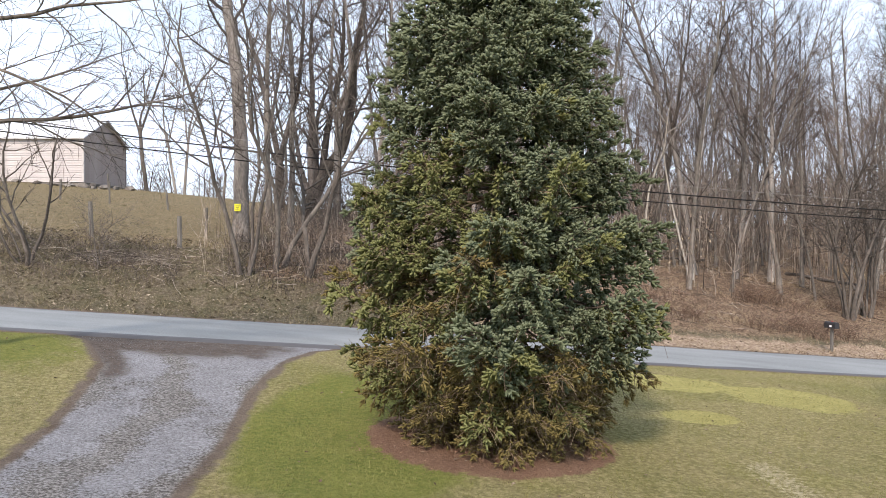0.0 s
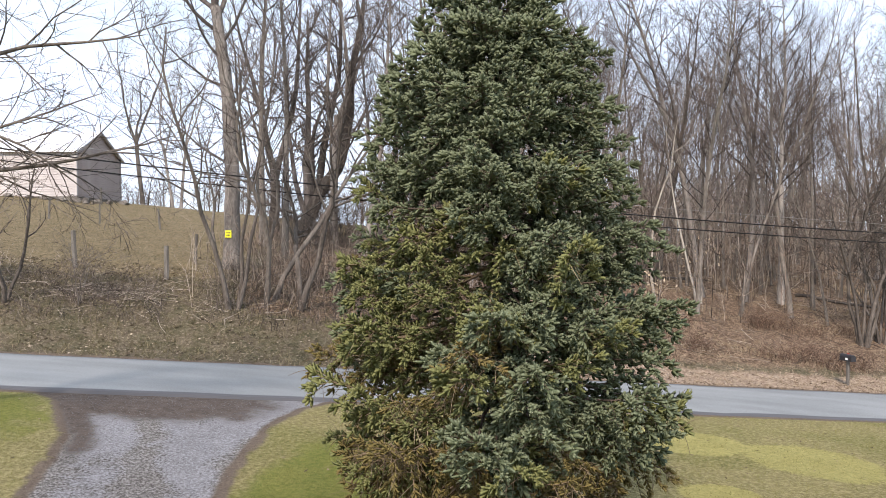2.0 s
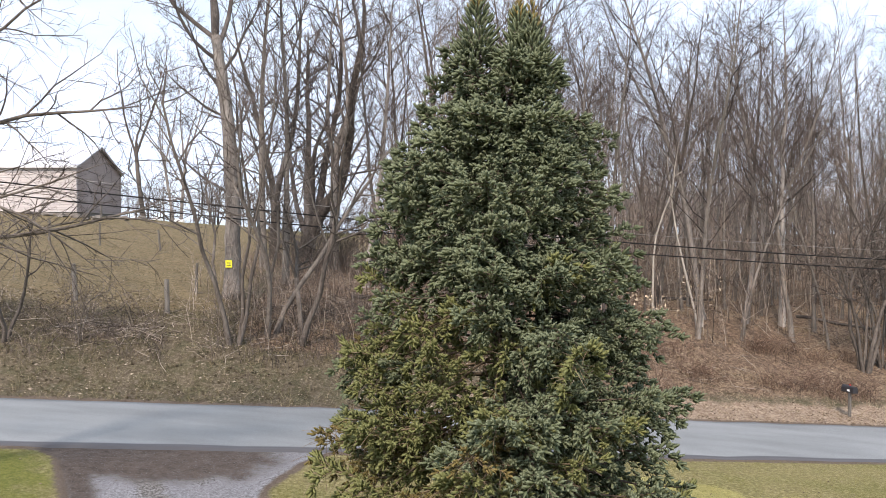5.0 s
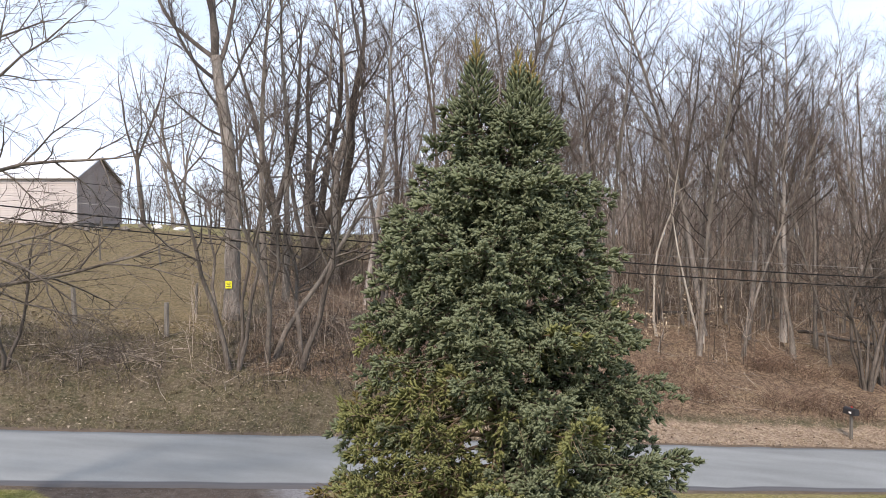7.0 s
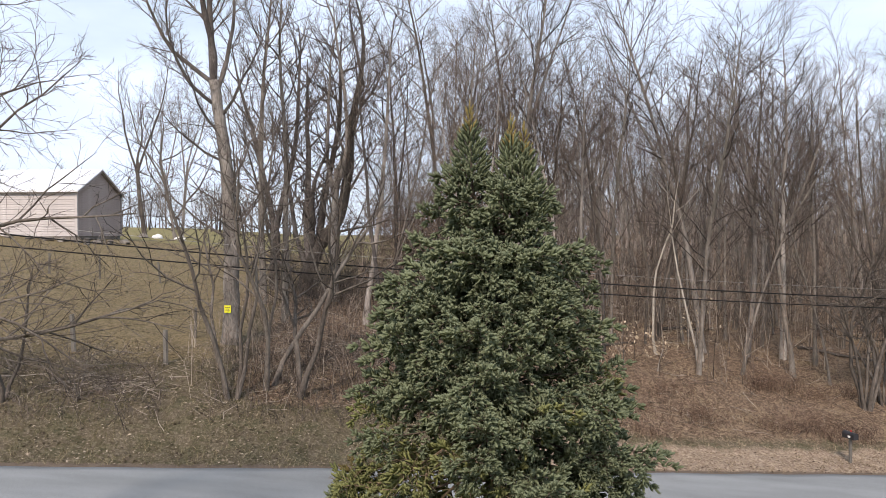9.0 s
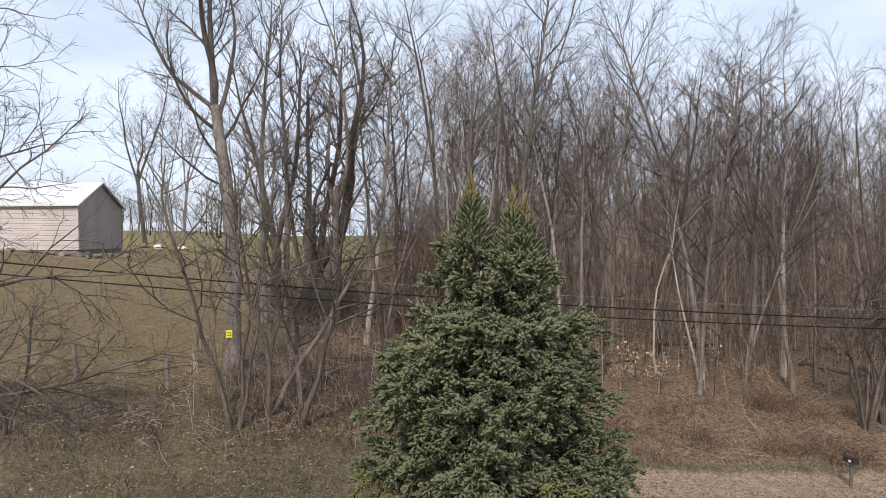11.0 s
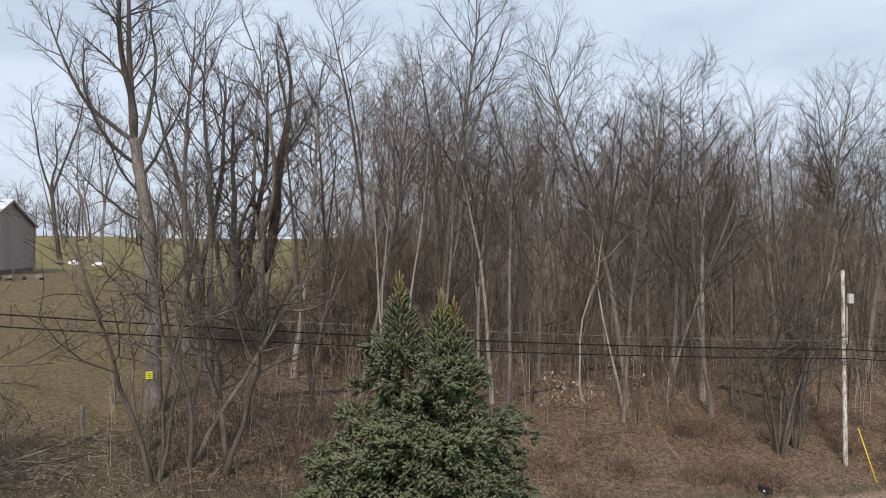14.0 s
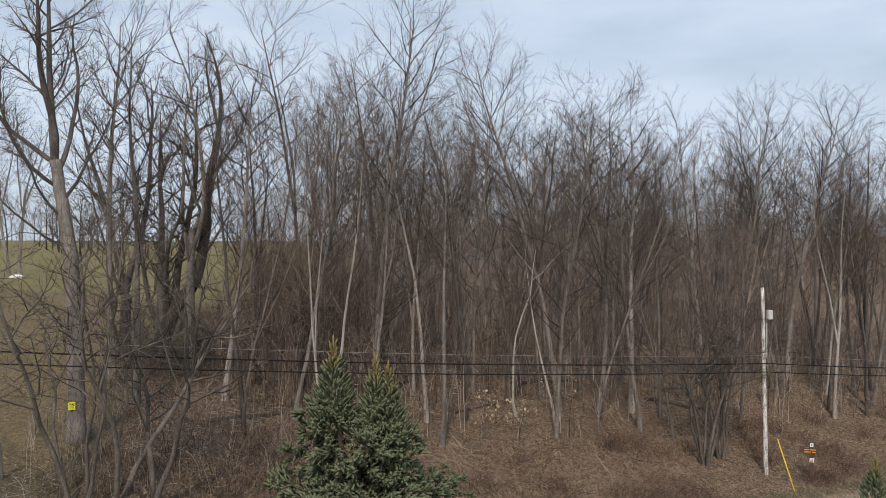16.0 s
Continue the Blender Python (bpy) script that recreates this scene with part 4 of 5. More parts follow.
while len(placed) < len(LONE) + 230 and tries < 20000:
    tries += 1
    s, far = rng.uniform(-12, 56), 9 + 50 * rng.random() ** 1.25
    x, y = road_xy(s, far + ROAD_HALF)
    if x < -0.15 * y + 3.0 + 1.5 * rng.normal() or y > 88:
        continue
    if x < 8 and y > 62 + 6 * x:
        continue
    gap = 1.15 if far < 20 else 1.5
    if any((x - a) ** 2 + (y - b) ** 2 < gap * gap for a, b in placed):
        continue
    placed.append((x, y))
    k = int(rng.integers(0, 9))
    tier = "near" if far < 19 else "deep"
    sc = rng.uniform(0.74, 1.1) * (1 - 0.13 * smooth(14, 40, s))
    m = pose(x, y, ground_z(x, y), rng.normal(0, 2.4), rng.normal(0.8, 2.4), rng.uniform(0, 360))
    if (tier, k) not in used:
        ob = FORMS[tier][k]
        ob.matrix_basis = m
        used.add((tier, k))
    else:
        ob = copy_thing(FORMS[tier][k], m)
    ob.scale = (sc * rng.uniform(0.8, 1.25), sc * rng.uniform(0.8, 1.25), sc)

# far woods: on the plateau behind the barn, and deep in the wood
FAR_CFG = dict(levels=2, segs=(4, 3, 1), wander=(0.06, 0.18, 0.2), lift=(0.02, 0.12, 0.05), taper=(0.2, 0.3, 0.5), sides=(4, 3, 3), kids=(13, 7), angle=(44, 42), ratio=(0.42, 0.5), fall=(0.5, 0.4), thin=(0.4, 0.5), least=0.03, wood_level=9)
FAR_CFG["from"] = (0.22, 0.15)


def far_wood(name, seed, places, low, high, least, label, mat):
    rng = np.random.default_rng(seed)
    g = Geo()
    cfg = dict(FAR_CFG)
    cfg["least"] = least
    for x, y in places:
        grow(g, g, rng, np.array((x, y, land_z(x, y) - 0.2)), np.array((rng.normal(0, 0.05), rng.normal(0, 0.05), 1)), rng.uniform(low, high), 0.16, 0, cfg)
    return tagged(new(name, g.mesh(name, mat)), label, "woods", kind="stuff")


rng = np.random.default_rng(9)
far_wood("far_woods", 5, [(rng.uniform(-330, 340), rng.uniform(235, 345)) for _ in range(270)] + [(rng.uniform(-190, -30), rng.uniform(165, 235)) for _ in range(80)], 7, 16, 0.04, "distant bare treeline beyond the hilltop fields", TWIG)
deep = []
while len(deep) < 330:
    s, far = rng.uniform(4, 110), rng.uniform(45, 135)
    x, y = road_xy(s, far)
    if x > -0.08 * y + 14:
        deep.append((x, y))
far_wood("deep_woods", 6, deep, 6, 10, 0.024, "deep leafless woodland fading into the hill", TWIG_LIT)

# ---- blue spruce ----
def shoot_block(rng, starts, ways, lens, thick, hairs=7):
    """Needled shoots: a blunt spindle with needles standing off it. Returns vertices, triangles and how young each vertex's growth is."""
    count, c = len(starts), 3
    p, w = np.asarray(starts, float), np.asarray(ways, float)
    w = w / (np.linalg.norm(w, axis=1, keepdims=True) + 1e-9)
    ln, th = np.asarray(lens, float), np.asarray(thick, float)
    a = np.cross(w, (0.31, 0.52, 0.79))
    a /= np.linalg.norm(a, axis=1, keepdims=True) + 1e-9
    b = np.cross(w, a)
    rings = ((0.0, 0.5, 0.05), (0.35, 0.95, 0.35), (0.82, 0.78, 0.75))
    vs, young = [], []
    for f, r, q in rings:
        for k in range(c):
            t = k * 2 * math.pi / c + f
            vs.append(p + w * (ln * f)[:, None] + (a * math.cos(t) + b * math.sin(t)) * (th * r * rng.uniform(0.8, 1.2, count))[:, None])
            young.append(np.full(count, q))
    vs.append(p + w * (ln * 1.03)[:, None])
    young.append(np.full(count, 0.85))
    for _ in range(hairs):
        t, f = rng.uniform(0, 6.283, count), rng.uniform(0.1, 1.0, count)
        out = a * np.cos(t)[:, None] + b * np.sin(t)[:, None]
        root = p + w * (f * ln)[:, None] + out * (th * 0.5)[:, None]
        tip = root + out * (th * rng.uniform(0.7, 1.25, count))[:, None] + w * (th * 0.9)[:, None]
        wide = np.cross(out, w) * 0.0046
        vs += [root + wide, root - wide, tip]
        young += [0.75 * f, 0.75 * f, np.minimum(1.0, 0.25 + 0.75 * f)]
    tri = []
    for j in range(2):
        for k in range(c):
            p0, p1 = j * c + k, j * c + (k + 1) % c
            tri += [(p0, p1, p1 + c), (p0, p1 + c, p0 + c)]
    top = 3 * c
    tri += [(2 * c + k, 2 * c + (k + 1) % c, top) for k in range(c)]
    tri += [(top + 1 + 3 * i, top + 2 + 3 * i, top + 3 + 3 * i) for i in range(hairs)]
    per = len(vs)
    verts = np.stack(vs, 1).reshape(-1, 3)
    faces = (np.arange(count)[:, None, None] * per + np.array(tri)[None]).reshape(-1, 3)
    return verts, faces, np.stack(young, 1).ravel()


def foliage_mesh(name, block, mat):
    me = rows_mesh(name, block[0], block[1], mat, True)
    me.attributes.new("tip", "FLOAT", "POINT").data.foreach_set("value", block[2].astype(np.float32))
    return me


def bough_meshes(seed, length, kind, mat):
    """A spruce bough along +x: a woody axis, bare near the trunk, with a plume of needled sprays at its outer end."""
    rng = np.random.default_rng(seed)
    wood = Geo()
    starts, ways, lens, thick = [], [], [], []
    lush = {"blue": 1.0, "green": 0.88, "olive": 0.75}[kind]
    droop = {"blue": 0.06, "green": 0.08, "olive": 0.085}[kind]
    short = 0.8 if kind == "olive" else 1.0

    def axis(p, w, ln, sag, curl, n):
        pts, q, d = [np.array(p, float)], np.array(p, float), unit(np.array(w, float))
        for i in range(n):
            d = unit(d + np.array((0, 0, -sag if i / n < 0.6 else curl)) + rng.normal(0, 0.07, 3))
            q = q + d * ln / n
            pts.append(q)
        return pts

    def shoot(q, w, k=1.0):
        starts.append(q)
        ways.append(w)
        lens.append(rng.uniform(0.066, 0.108) * k * short)
        thick.append(rng.uniform(0.0195, 0.0255) * short)

    def spray(pts, gap):
        """Shoots along a twig, to both sides and upwards, and a tuft at its end."""
        n = len(pts) - 1
        total = sum(np.linalg.norm(pts[i + 1] - pts[i]) for i in range(n))
        m = max(2, int(total / gap))
        for j in range(m):
            if rng.random() > 0.25 + 0.75 * lush:
                continue
            g = (j + rng.random()) / m * n
            i = min(int(g), n - 1)
            q, e = pts[i] + (pts[i + 1] - pts[i]) * (g - i), unit(pts[i + 1] - pts[i])
            side = unit(np.cross(e, (0.05, 0.1, 1.0)))
            t = (j % 3 - 1) * 1.25 + rng.normal(0, 0.3)
            out = side * math.sin(t) + np.cross(side, e) * math.cos(t)
            shoot(q, e + 0.85 * out + np.array((0, 0, 0.3 if kind != "olive" else 0.05)))
        e = unit(pts[-1] - pts[-2])
        side = unit(np.cross(e, (0.05, 0.1, 1.0)))
        up = np.cross(side, e)
        turn = rng.uniform(0, 6.283)
        for c in range(5 if kind != "olive" else 4):
            t = turn + c * 1.571
            shoot(pts[-1] - e * (0.04 if c else 0.0), e + (0.8 if c else 0.0) * (side * math.cos(t) + up * math.sin(t)) + np.array((0, 0, 0.25 if kind != "olive" else 0.05)), 1.0 if c else 1.15)

    main = axis((0, 0, 0), (1, 0, 0.1), length, droop, droop * 2.2, 8)
    wood.tube(main, np.linspace(0.010 + 0.009 * length, 0.004, 9), 4)
    plume = min(length * 0.9, 0.95)
    first = 1 - plume / length
    pairs = max(3, int(plume / 0.115))
    for k in range(pairs):
        f = first + (1 - first) * (k + 0.3 * rng.random()) / pairs
        i = min(int(f * 8), 7)
        p = main[i] + (main[i + 1] - main[i]) * (f * 8 - i)
        d = unit(main[i + 1] - main[i])
        u = (f - first) / (1 - first)
        for sgn in (-1, 1):
            if rng.random() < 0.1:
                continue
            ln = min(0.46, 0.14 + 0.55 * plume * (1 - u) ** 0.6 * (0.55 + 0.45 * min(1, u * 4))) * rng.uniform(0.65, 1.2)
            ang = radians(rng.uniform(34, 64))
            w = d * math.cos(ang) + sgn * np.array((-d[1], d[0], 0)) * math.sin(ang) + np.array((0, 0, rng.uniform(-1.15, 0.35)))
            sub = axis(p, w, ln, droop * 1.3, 0.16, 4)
            wood.tube(sub[::2], (0.006, 0.0045, 0.003), 3)
            spray(sub, 0.048)
            if lush < 0.9:
                for _ in range(2 if kind != "olive" else 4):
                    a = int(rng.integers(0, 4))
                    e = rand_unit(rng) * 0.13 + np.array((0.05, 0, -0.02))
                    wood.tube([sub[a], sub[a] + e, sub[a] + e * 1.7 + np.array((0, 0, -0.03))], (0.0035, 0.003, 0.002), 3)
    spray(main[-3:], 0.05)
    # older hanging twigs towards the trunk
    for k in range(int((length - plume) / 0.085)):
        f = rng.uniform(0.2, max(0.25, first + 0.05))
        i = min(int(f * 8), 7)
        p = main[i] + (main[i + 1] - main[i]) * (f * 8 - i)
        w = np.array((0.5, rng.choice((-1, 1)) * rng.uniform(0.4, 1.0), rng.uniform(-0.9, 0.3)))
        sub = axis(p, w, rng.uniform(0.15, 0.4), 0.1, 0.05, 3)
        wood.tube(sub, (0.005, 0.0045, 0.004, 0.003), 3)
        if rng.random() < 0.75 * lush:
            spray(sub, 0.085)
    block = shoot_block(rng, starts, ways, lens, thick)
    return wood.mesh("bough", SPRUCE_BARK if kind == "blue" else DEAD_TWIG), foliage_mesh("foliage", block, mat)


BOUGHS = {}
for key, mat, lengths in (("blue", NEEDLE_BLUE, (0.3, 0.55, 0.9, 1.4, 2.1)), ("green", NEEDLE_GREEN, (0.9, 1.4, 2.1)), ("olive", NEEDLE_OLIVE, (0.9, 1.4, 2.1))):
    for j, ln in enumerate(lengths):
        for v in range(4):
            BOUGHS.setdefault(key, []).append((ln, bough_meshes(200 + 17 * j + 5 * v + len(key), ln, key, mat)))


def spruce(at, height, profile, seed, label, step=0.19, per=10.0, tips=((-0.33, 0.1, 0.0), (0.24, -0.15, 0.22), (0.42, -0.2, 0.34)), gaps=()):
    """gaps: places (across, up, radius) on the side towards the lawn where boughs have died back."""
    rng = np.random.default_rng(seed)
    ob = thing("spruce_tree", pose(at[0], at[1], ground_z(at[0], at[1])), label, "tree")
    g = Geo()
    zs = np.linspace(-0.2, height - 1.6, 14)
    g.tube([(0.03 * math.sin(z), 0.03 * math.cos(z * 1.3), z) for z in zs], 0.17 * (1 - np.linspace(0, 0.75, 14)), 9)
    part("trunk", g, SPRUCE_BARK, ob)
    for k, (dx, dy, dz) in enumerate(tips):
        g = Geo()
        base = np.array((0.0, 0.0, height - 2.4))
        top = np.array((dx, dy, height - dz))
        g.tube([base, base * 0.45 + top * 0.55 + np.array((dx, dy, 0)) * 0.4, top], (0.055, 0.03, 0.008), 6)
        part("leader", g, SPRUCE_BARK, ob)
        for name, mat, low, high, count, words in (("leader_foliage", NEEDLE_GOLD, 0.0, 0.36, 26, "yellowish young shoots at the treetop"), ("top_foliage", NEEDLE_BLUE, 0.2, 1.2, 230, "")):
            below = low + (high - low) * np.linspace(0, 1, count) ** 0.75
            reach = 0.03 + 0.4 * np.maximum(below - 0.16, 0)
            t = np.arange(count) * 2.4 + k
            ring = np.stack([np.cos(t), np.sin(t), np.zeros(count)], 1)
            starts = top - np.outer(below, (0, 0, 1)) + ring * (reach * rng.uniform(0.3, 1.0, count))[:, None]
            ways = ring * (0.55 + 0.4 * below)[:, None] + np.array((0, 0, 1.0)) + rng.normal(0, 0.15, (count, 3))
            lens = np.where(below < 0.3, 0.11, 0.14) * rng.uniform(0.75, 1.15, count)
            starts = np.vstack([starts, top - np.array((0, 0, 0.05))])
            ways = np.vstack([ways, (0, 0, 1.0)])
            block = shoot_block(rng, starts, ways, np.append(lens, 0.2 if low == 0 else 0.1), [0.016 if low == 0 else 0.024] * (count + 1))
            part(name, foliage_mesh(name, block, mat), mat, ob, words)
    z, turn = 0.3, 0.0
    while z < height - 0.75:
        high = z / height
        rise = float(np.interp(high, (0, 0.08, 0.2, 0.5, 0.8, 0.93, 1), (-9, -7, -4, 2, 14, 28, 40)))
        radius = float(np.interp(z, profile[0], profile[1]))
        radius = float(np.interp(z + radius * math.tan(radians(max(rise, 0))), profile[0], profile[1]))
        n = max(7, int(per * (0.4 + 0.6 * min(radius / 1.7, 1.3)) * (1.6 if z < 1.4 else 1.0)))
        for k in range(n):
            turn += 2.399 + rng.normal(0, 0.25)
            r = radius * rng.uniform(0.74, 1.04)
            side, front = math.cos(turn), -math.sin(turn)
            low = z + rng.normal(0, 0.35)
            pick = rng.random()
            kind = "olive" if low < 1.6 or low < 3.2 and side < 0.0 and pick < 0.34 else "green" if low < 2.3 - 0.5 * side or low < 4.4 and side < -0.05 and pick < 0.85 or pick < 0.1 and low < 5.0 else "blue"
            if front < -0.35 and rng.random() < 0.78:
                continue
            r = max(r - 0.26 * min(max((z - height + 2.4) / 1.4, 0), 1) * (len(tips) > 1), 0.2)
            if front > 0.1 and any(math.hypot(side * r - gx_, z - gz_) < gr_ for gx_, gz_, gr_ in gaps):
                r *= 0.78
            if kind == "olive" and rng.random() < 0.15:
                continue
            rows = BOUGHS[kind]
            want = min(rows, key=lambda row: abs(row[0] - r))[0]
            same = [row for row in rows if row[0] == want]
            ln, (wood_me, leaf_me) = same[int(rng.integers(0, len(same)))]
            sc = min(max(r / ln / 0.95, 0.62), 1.35)
            pitch = rise + rng.normal(0, 8)
            foot = Vector((0, 0, z + rng.uniform(-0.1, 0.1) - 0.12 * math.sin(radians(pitch)) * r))
            if z > height - 2.4 and len(tips) > 1:
                tip = tips[k % 2]
                w = min(1.0, (z - height + 2.4) / 1.4)
                foot.x, foot.y = tip[0] * w, tip[1] * w
            b = part("bough", wood_me, None, ob)
            b.matrix_basis = Matrix.Translation(foot) @ pose(0, 0, 0, 0, 0, math.degrees(turn)) @ pose(0, 0, 0, rng.normal(0, 16), -pitch, 0) @ Matrix.Diagonal((sc, sc, sc, 1))
            part("foliage", leaf_me, None, b)
        z += step * rng.uniform(0.8, 1.2)
    return ob


SPRUCE_FORM = ((0.0, 0.4, 0.75, 1.3, 2.0, 2.6, 3.4, 4.4, 5.15, 6.0, 6.75, 7.4, 8.0, 8.5, 9.1), (1.35, 1.5, 1.75, 2.25, 2.6, 2.58, 2.36, 2.14, 1.86, 1.64, 1.46, 1.16, 0.86, 0.54, 0.1))
spruce(SPRUCE_AT, 9.1, SPRUCE_FORM, 5, "large blue spruce with browning lower boughs on a mulched lawn bed",
       gaps=((-1.1, 1.95, 0.3), (-0.4, 2.0, 0.25), (0.85, 4.3, 0.4), (-1.3, 3.3, 0.35)))
spruce((10.3, 13.9), 7.2, ((0.0, 1.0, 3.0, 5.2, 7.2), (1.3, 1.7, 1.3, 0.7, 0.1)), 6, "small dark green spruce on the lawn", 0.42, 4.0, ((0.0, 0.0, 0.0),))

# ---- roadside things ----
def mailbox(at):
    z = ground_z(*at)
    ob = thing("mailbox", pose(at[0], at[1], z, 0, 0, 15 - 90), "black rural mailbox with a red flag on a weathered wooden post", "mailbox")
    g = Geo()
    g.box((0, 0, 0.42), (0.09, 0.09, 1.04))
    part("post", g, POST_WOOD, ob, smooth=False)
    g = Geo()
    ring = [(-0.11, 0.0), (0.11, 0.0), (0.11, 0.15)] + [(0.11 * math.cos(a), 0.15 + 0.11 * math.sin(a)) for a in np.linspace(0.3, math.pi - 0.3, 8)] + [(-0.11, 0.15)]
    n = len(ring)
    verts = [(x, y, 0.95 + z) for x in (-0.28, 0.28) for y, z in ring]
    g.add(verts, [(i, (i + 1) % n, n + (i + 1) % n, n + i) for i in range(n)] + [tuple(range(n - 1, -1, -1)), tuple(range(n, 2 * n))])
    part("box", g, BLACK_PLASTIC, ob, "black moulded plastic box", smooth=False)
    g = Geo()
    verts = [(x, y * 1.07, 0.945 + z * 1.05) for x in (-0.305, -0.275) for y, z in ring]
    g.add(verts, [(i, (i + 1) % n, n + (i + 1) % n, n + i) for i in range(n)] + [tuple(range(n - 1, -1, -1)), tuple(range(n, 2 * n))])
    part("door", g, BLACK_PLASTIC, ob, smooth=False)
    g = Geo()
    g.box((-0.15, 0.125, 1.12), (0.03, 0.012, 0.2))
    g.box((-0.12, 0.125, 1.2), (0.09, 0.012, 0.06))
    part("flag", g, RED_PAINT, ob, "red signal flag", smooth=False)
    g = Geo()
    g.box((0.05, -0.1165, 1.04), (0.13, 0.006, 0.075))
    part("number_plate", g, WHITE_PAINT, ob, "pale plate with illegible marks", smooth=False)
    return ob


mail = mailbox((15.72, 31.05))


def fence_post(at, height, width, lean):
    g = Geo()
    rng = np.random.default_rng(int(abs(at[0]) * 100))
    k = rng.normal(0, 0.006, (7, 2))
    zs = np.linspace(-0.3, height, 7)
    g.tube([(k[i, 0] + lean * z, k[i, 1], z) for i, z in enumerate(zs)], [width * (1.08 - 0.12 * i / 6) for i in range(7)], 7, True)
    ob = new("fence_post", g.mesh("fence_post", POST_WOOD, False))
    ob.matrix_basis = pose(at[0], at[1], ground_z(*at))
    return tagged(ob, "weathered grey split wooden fence post in pasture grass", "fence post", "pasture fence posts")


for x, y, h, w, lean in ((-10.1, 29.3, 1.25, 0.09, 0.0), (-13.5, 29.4, 1.35, 0.085, -0.04), (-10.35, 33.3, 1.25, 0.06, 0.05), (-16.4, 45.6, 1.2, 0.06, -0.08),
                         (-19.4, 44.5, 1.3, 0.05, 0.02), (-26.5, 60.6, 1.3, 0.07, 0.0), (-22.5, 45.0, 1.2, 0.06, 0.03)):
    fence_post((x, y), h, w, lean)

# yellow notice nailed to the forked tree
g = Geo()
g.box((0, 0, 0), (0.26, 0.012, 0.3))
notice = tagged(new("notice", g.mesh("notice", YELLOW_SIGN, False)), "small bright yellow notice nailed to a tree trunk", "sign")
notice.matrix_basis = pose(-8.78, 32.62, 4.28, 0, 0, 4)
for k, (w, zz) in enumerate(((0.18, 0.07), (0.14, 0.0), (0.18, -0.07))):
    g = Geo()
    g.box((0, 0, 0), (w, 0.004, 0.022))
    b = part("lettering_bar", g, BLACK_PLASTIC, notice, smooth=False)
    b.matrix_basis = pose(0, -0.0085, zz)

# utility pole with its wires
POLE = (22.85, 36.9)
pz = ground_z(*POLE)
pole = thing("utility_pole", pose(POLE[0], POLE[1], pz), "weathered pale wooden utility pole with a small metal box", "utility pole")
g = Geo()
top = 7.95 - pz
g.tube([(0.012 * z * -1.6 + 0.0, 0, z) for z in np.linspace(-0.5, top, 12)], np.linspace(0.12, 0.088, 12), 10, True)
part("shaft", g, POLE_WOOD, pole)
g = Geo()
g.box((0.12, -0.15, 6.6 - pz), (0.24, 0.18, 0.46))
part("metal_box", g, GREY_METAL, pole, smooth=False)
g = Geo()
g.box((-0.03, -0.13, 5.3 - pz), (0.04, 0.03, 1.8))
part("conduit", g, GREY_METAL, pole, smooth=False)


def wire(a, b, sag, radius, mat, label):
    g = Geo()
    f = np.linspace(0, 1, 60)
    pts = np.outer(1 - f, a) + np.outer(f, b)
    pts[:, 2] -= sag * 4 * f * (1 - f)
    g.tube(pts, [radius] * 60, 5)
    return tagged(new("overhead_wire", g.mesh("overhead_wire", mat)), label, "wire", "overhead wires")


for dz, r, mat, label in ((4.15, 0.028, WIRE, "thick black overhead cable between utility poles"), (3.72, 0.025, WIRE, "black overhead cable between utility poles"), (4.55, 0.009, WIRE_PALE, "thin pale overhead wire between utility poles")):
    wire((-48.0, 22.8, dz + 7.8), (POLE[0] - 0.1, POLE[1] - 0.17, dz), 1.05, r, mat, label)
    wire((POLE[0] - 0.1, POLE[1] - 0.17, dz), (75.0, 46.5, dz - 2.6), 0.7, r, mat, label)

# yellow guard on the guy wire
g = Geo()
g.tube([(0, 0, -0.1), (-0.2, 1.15, 2.3)], (0.024, 0.024), 7, True)
guard = tagged(new("guy_guard", g.mesh("guy_guard", YELLOW_GUARD)), "yellow plastic guard on a utility pole guy wire", "guy guard")
guard.matrix_basis = pose(23.3, 35.15, ground_z(23.3, 35.15))

# brown trail sign
sx, sy = 24.9, 36.2
tsign = thing("trail_sign", pose(sx, sy, ground_z(sx, sy), 0, 0, -25), "dark brown wooden trail signpost with small plates", "sign")
g = Geo()
g.box((0, 0, 0.85), (0.16, 0.12, 2.3))
part("post", g, BROWN_SIGN, tsign, smooth=False)
g = Geo()
arrow = ((-0.5, 0.0), (-0.38, -0.15), (0.26, -0.15), (0.26, 0.15), (-0.38, 0.15))
g.add([(x, y, 1.6 + z) for y in (-0.09, -0.062) for x, z in arrow], [(0, 1, 2, 3, 4), (9, 8, 7, 6, 5)] + [(i, 5 + i, 5 + (i + 1) % 5, (i + 1) % 5) for i in range(5)])
board = part("board", g, BROWN_SIGN, tsign, "brown arrow board with orange lettering", smooth=False)
for w, x, zz in ((0.2, -0.24, 0.065), (0.26, 0.04, 0.065), (0.3, -0.2, -0.05), (0.14, 0.1, -0.05)):
    g = Geo()
    g.box((0, 0, 0), (w, 0.006, 0.04))
    b = part("lettering_bar", g, ORANGE_PAINT, board, smooth=False)
    b.matrix_basis = pose(x, -0.0945, 1.6 + zz)
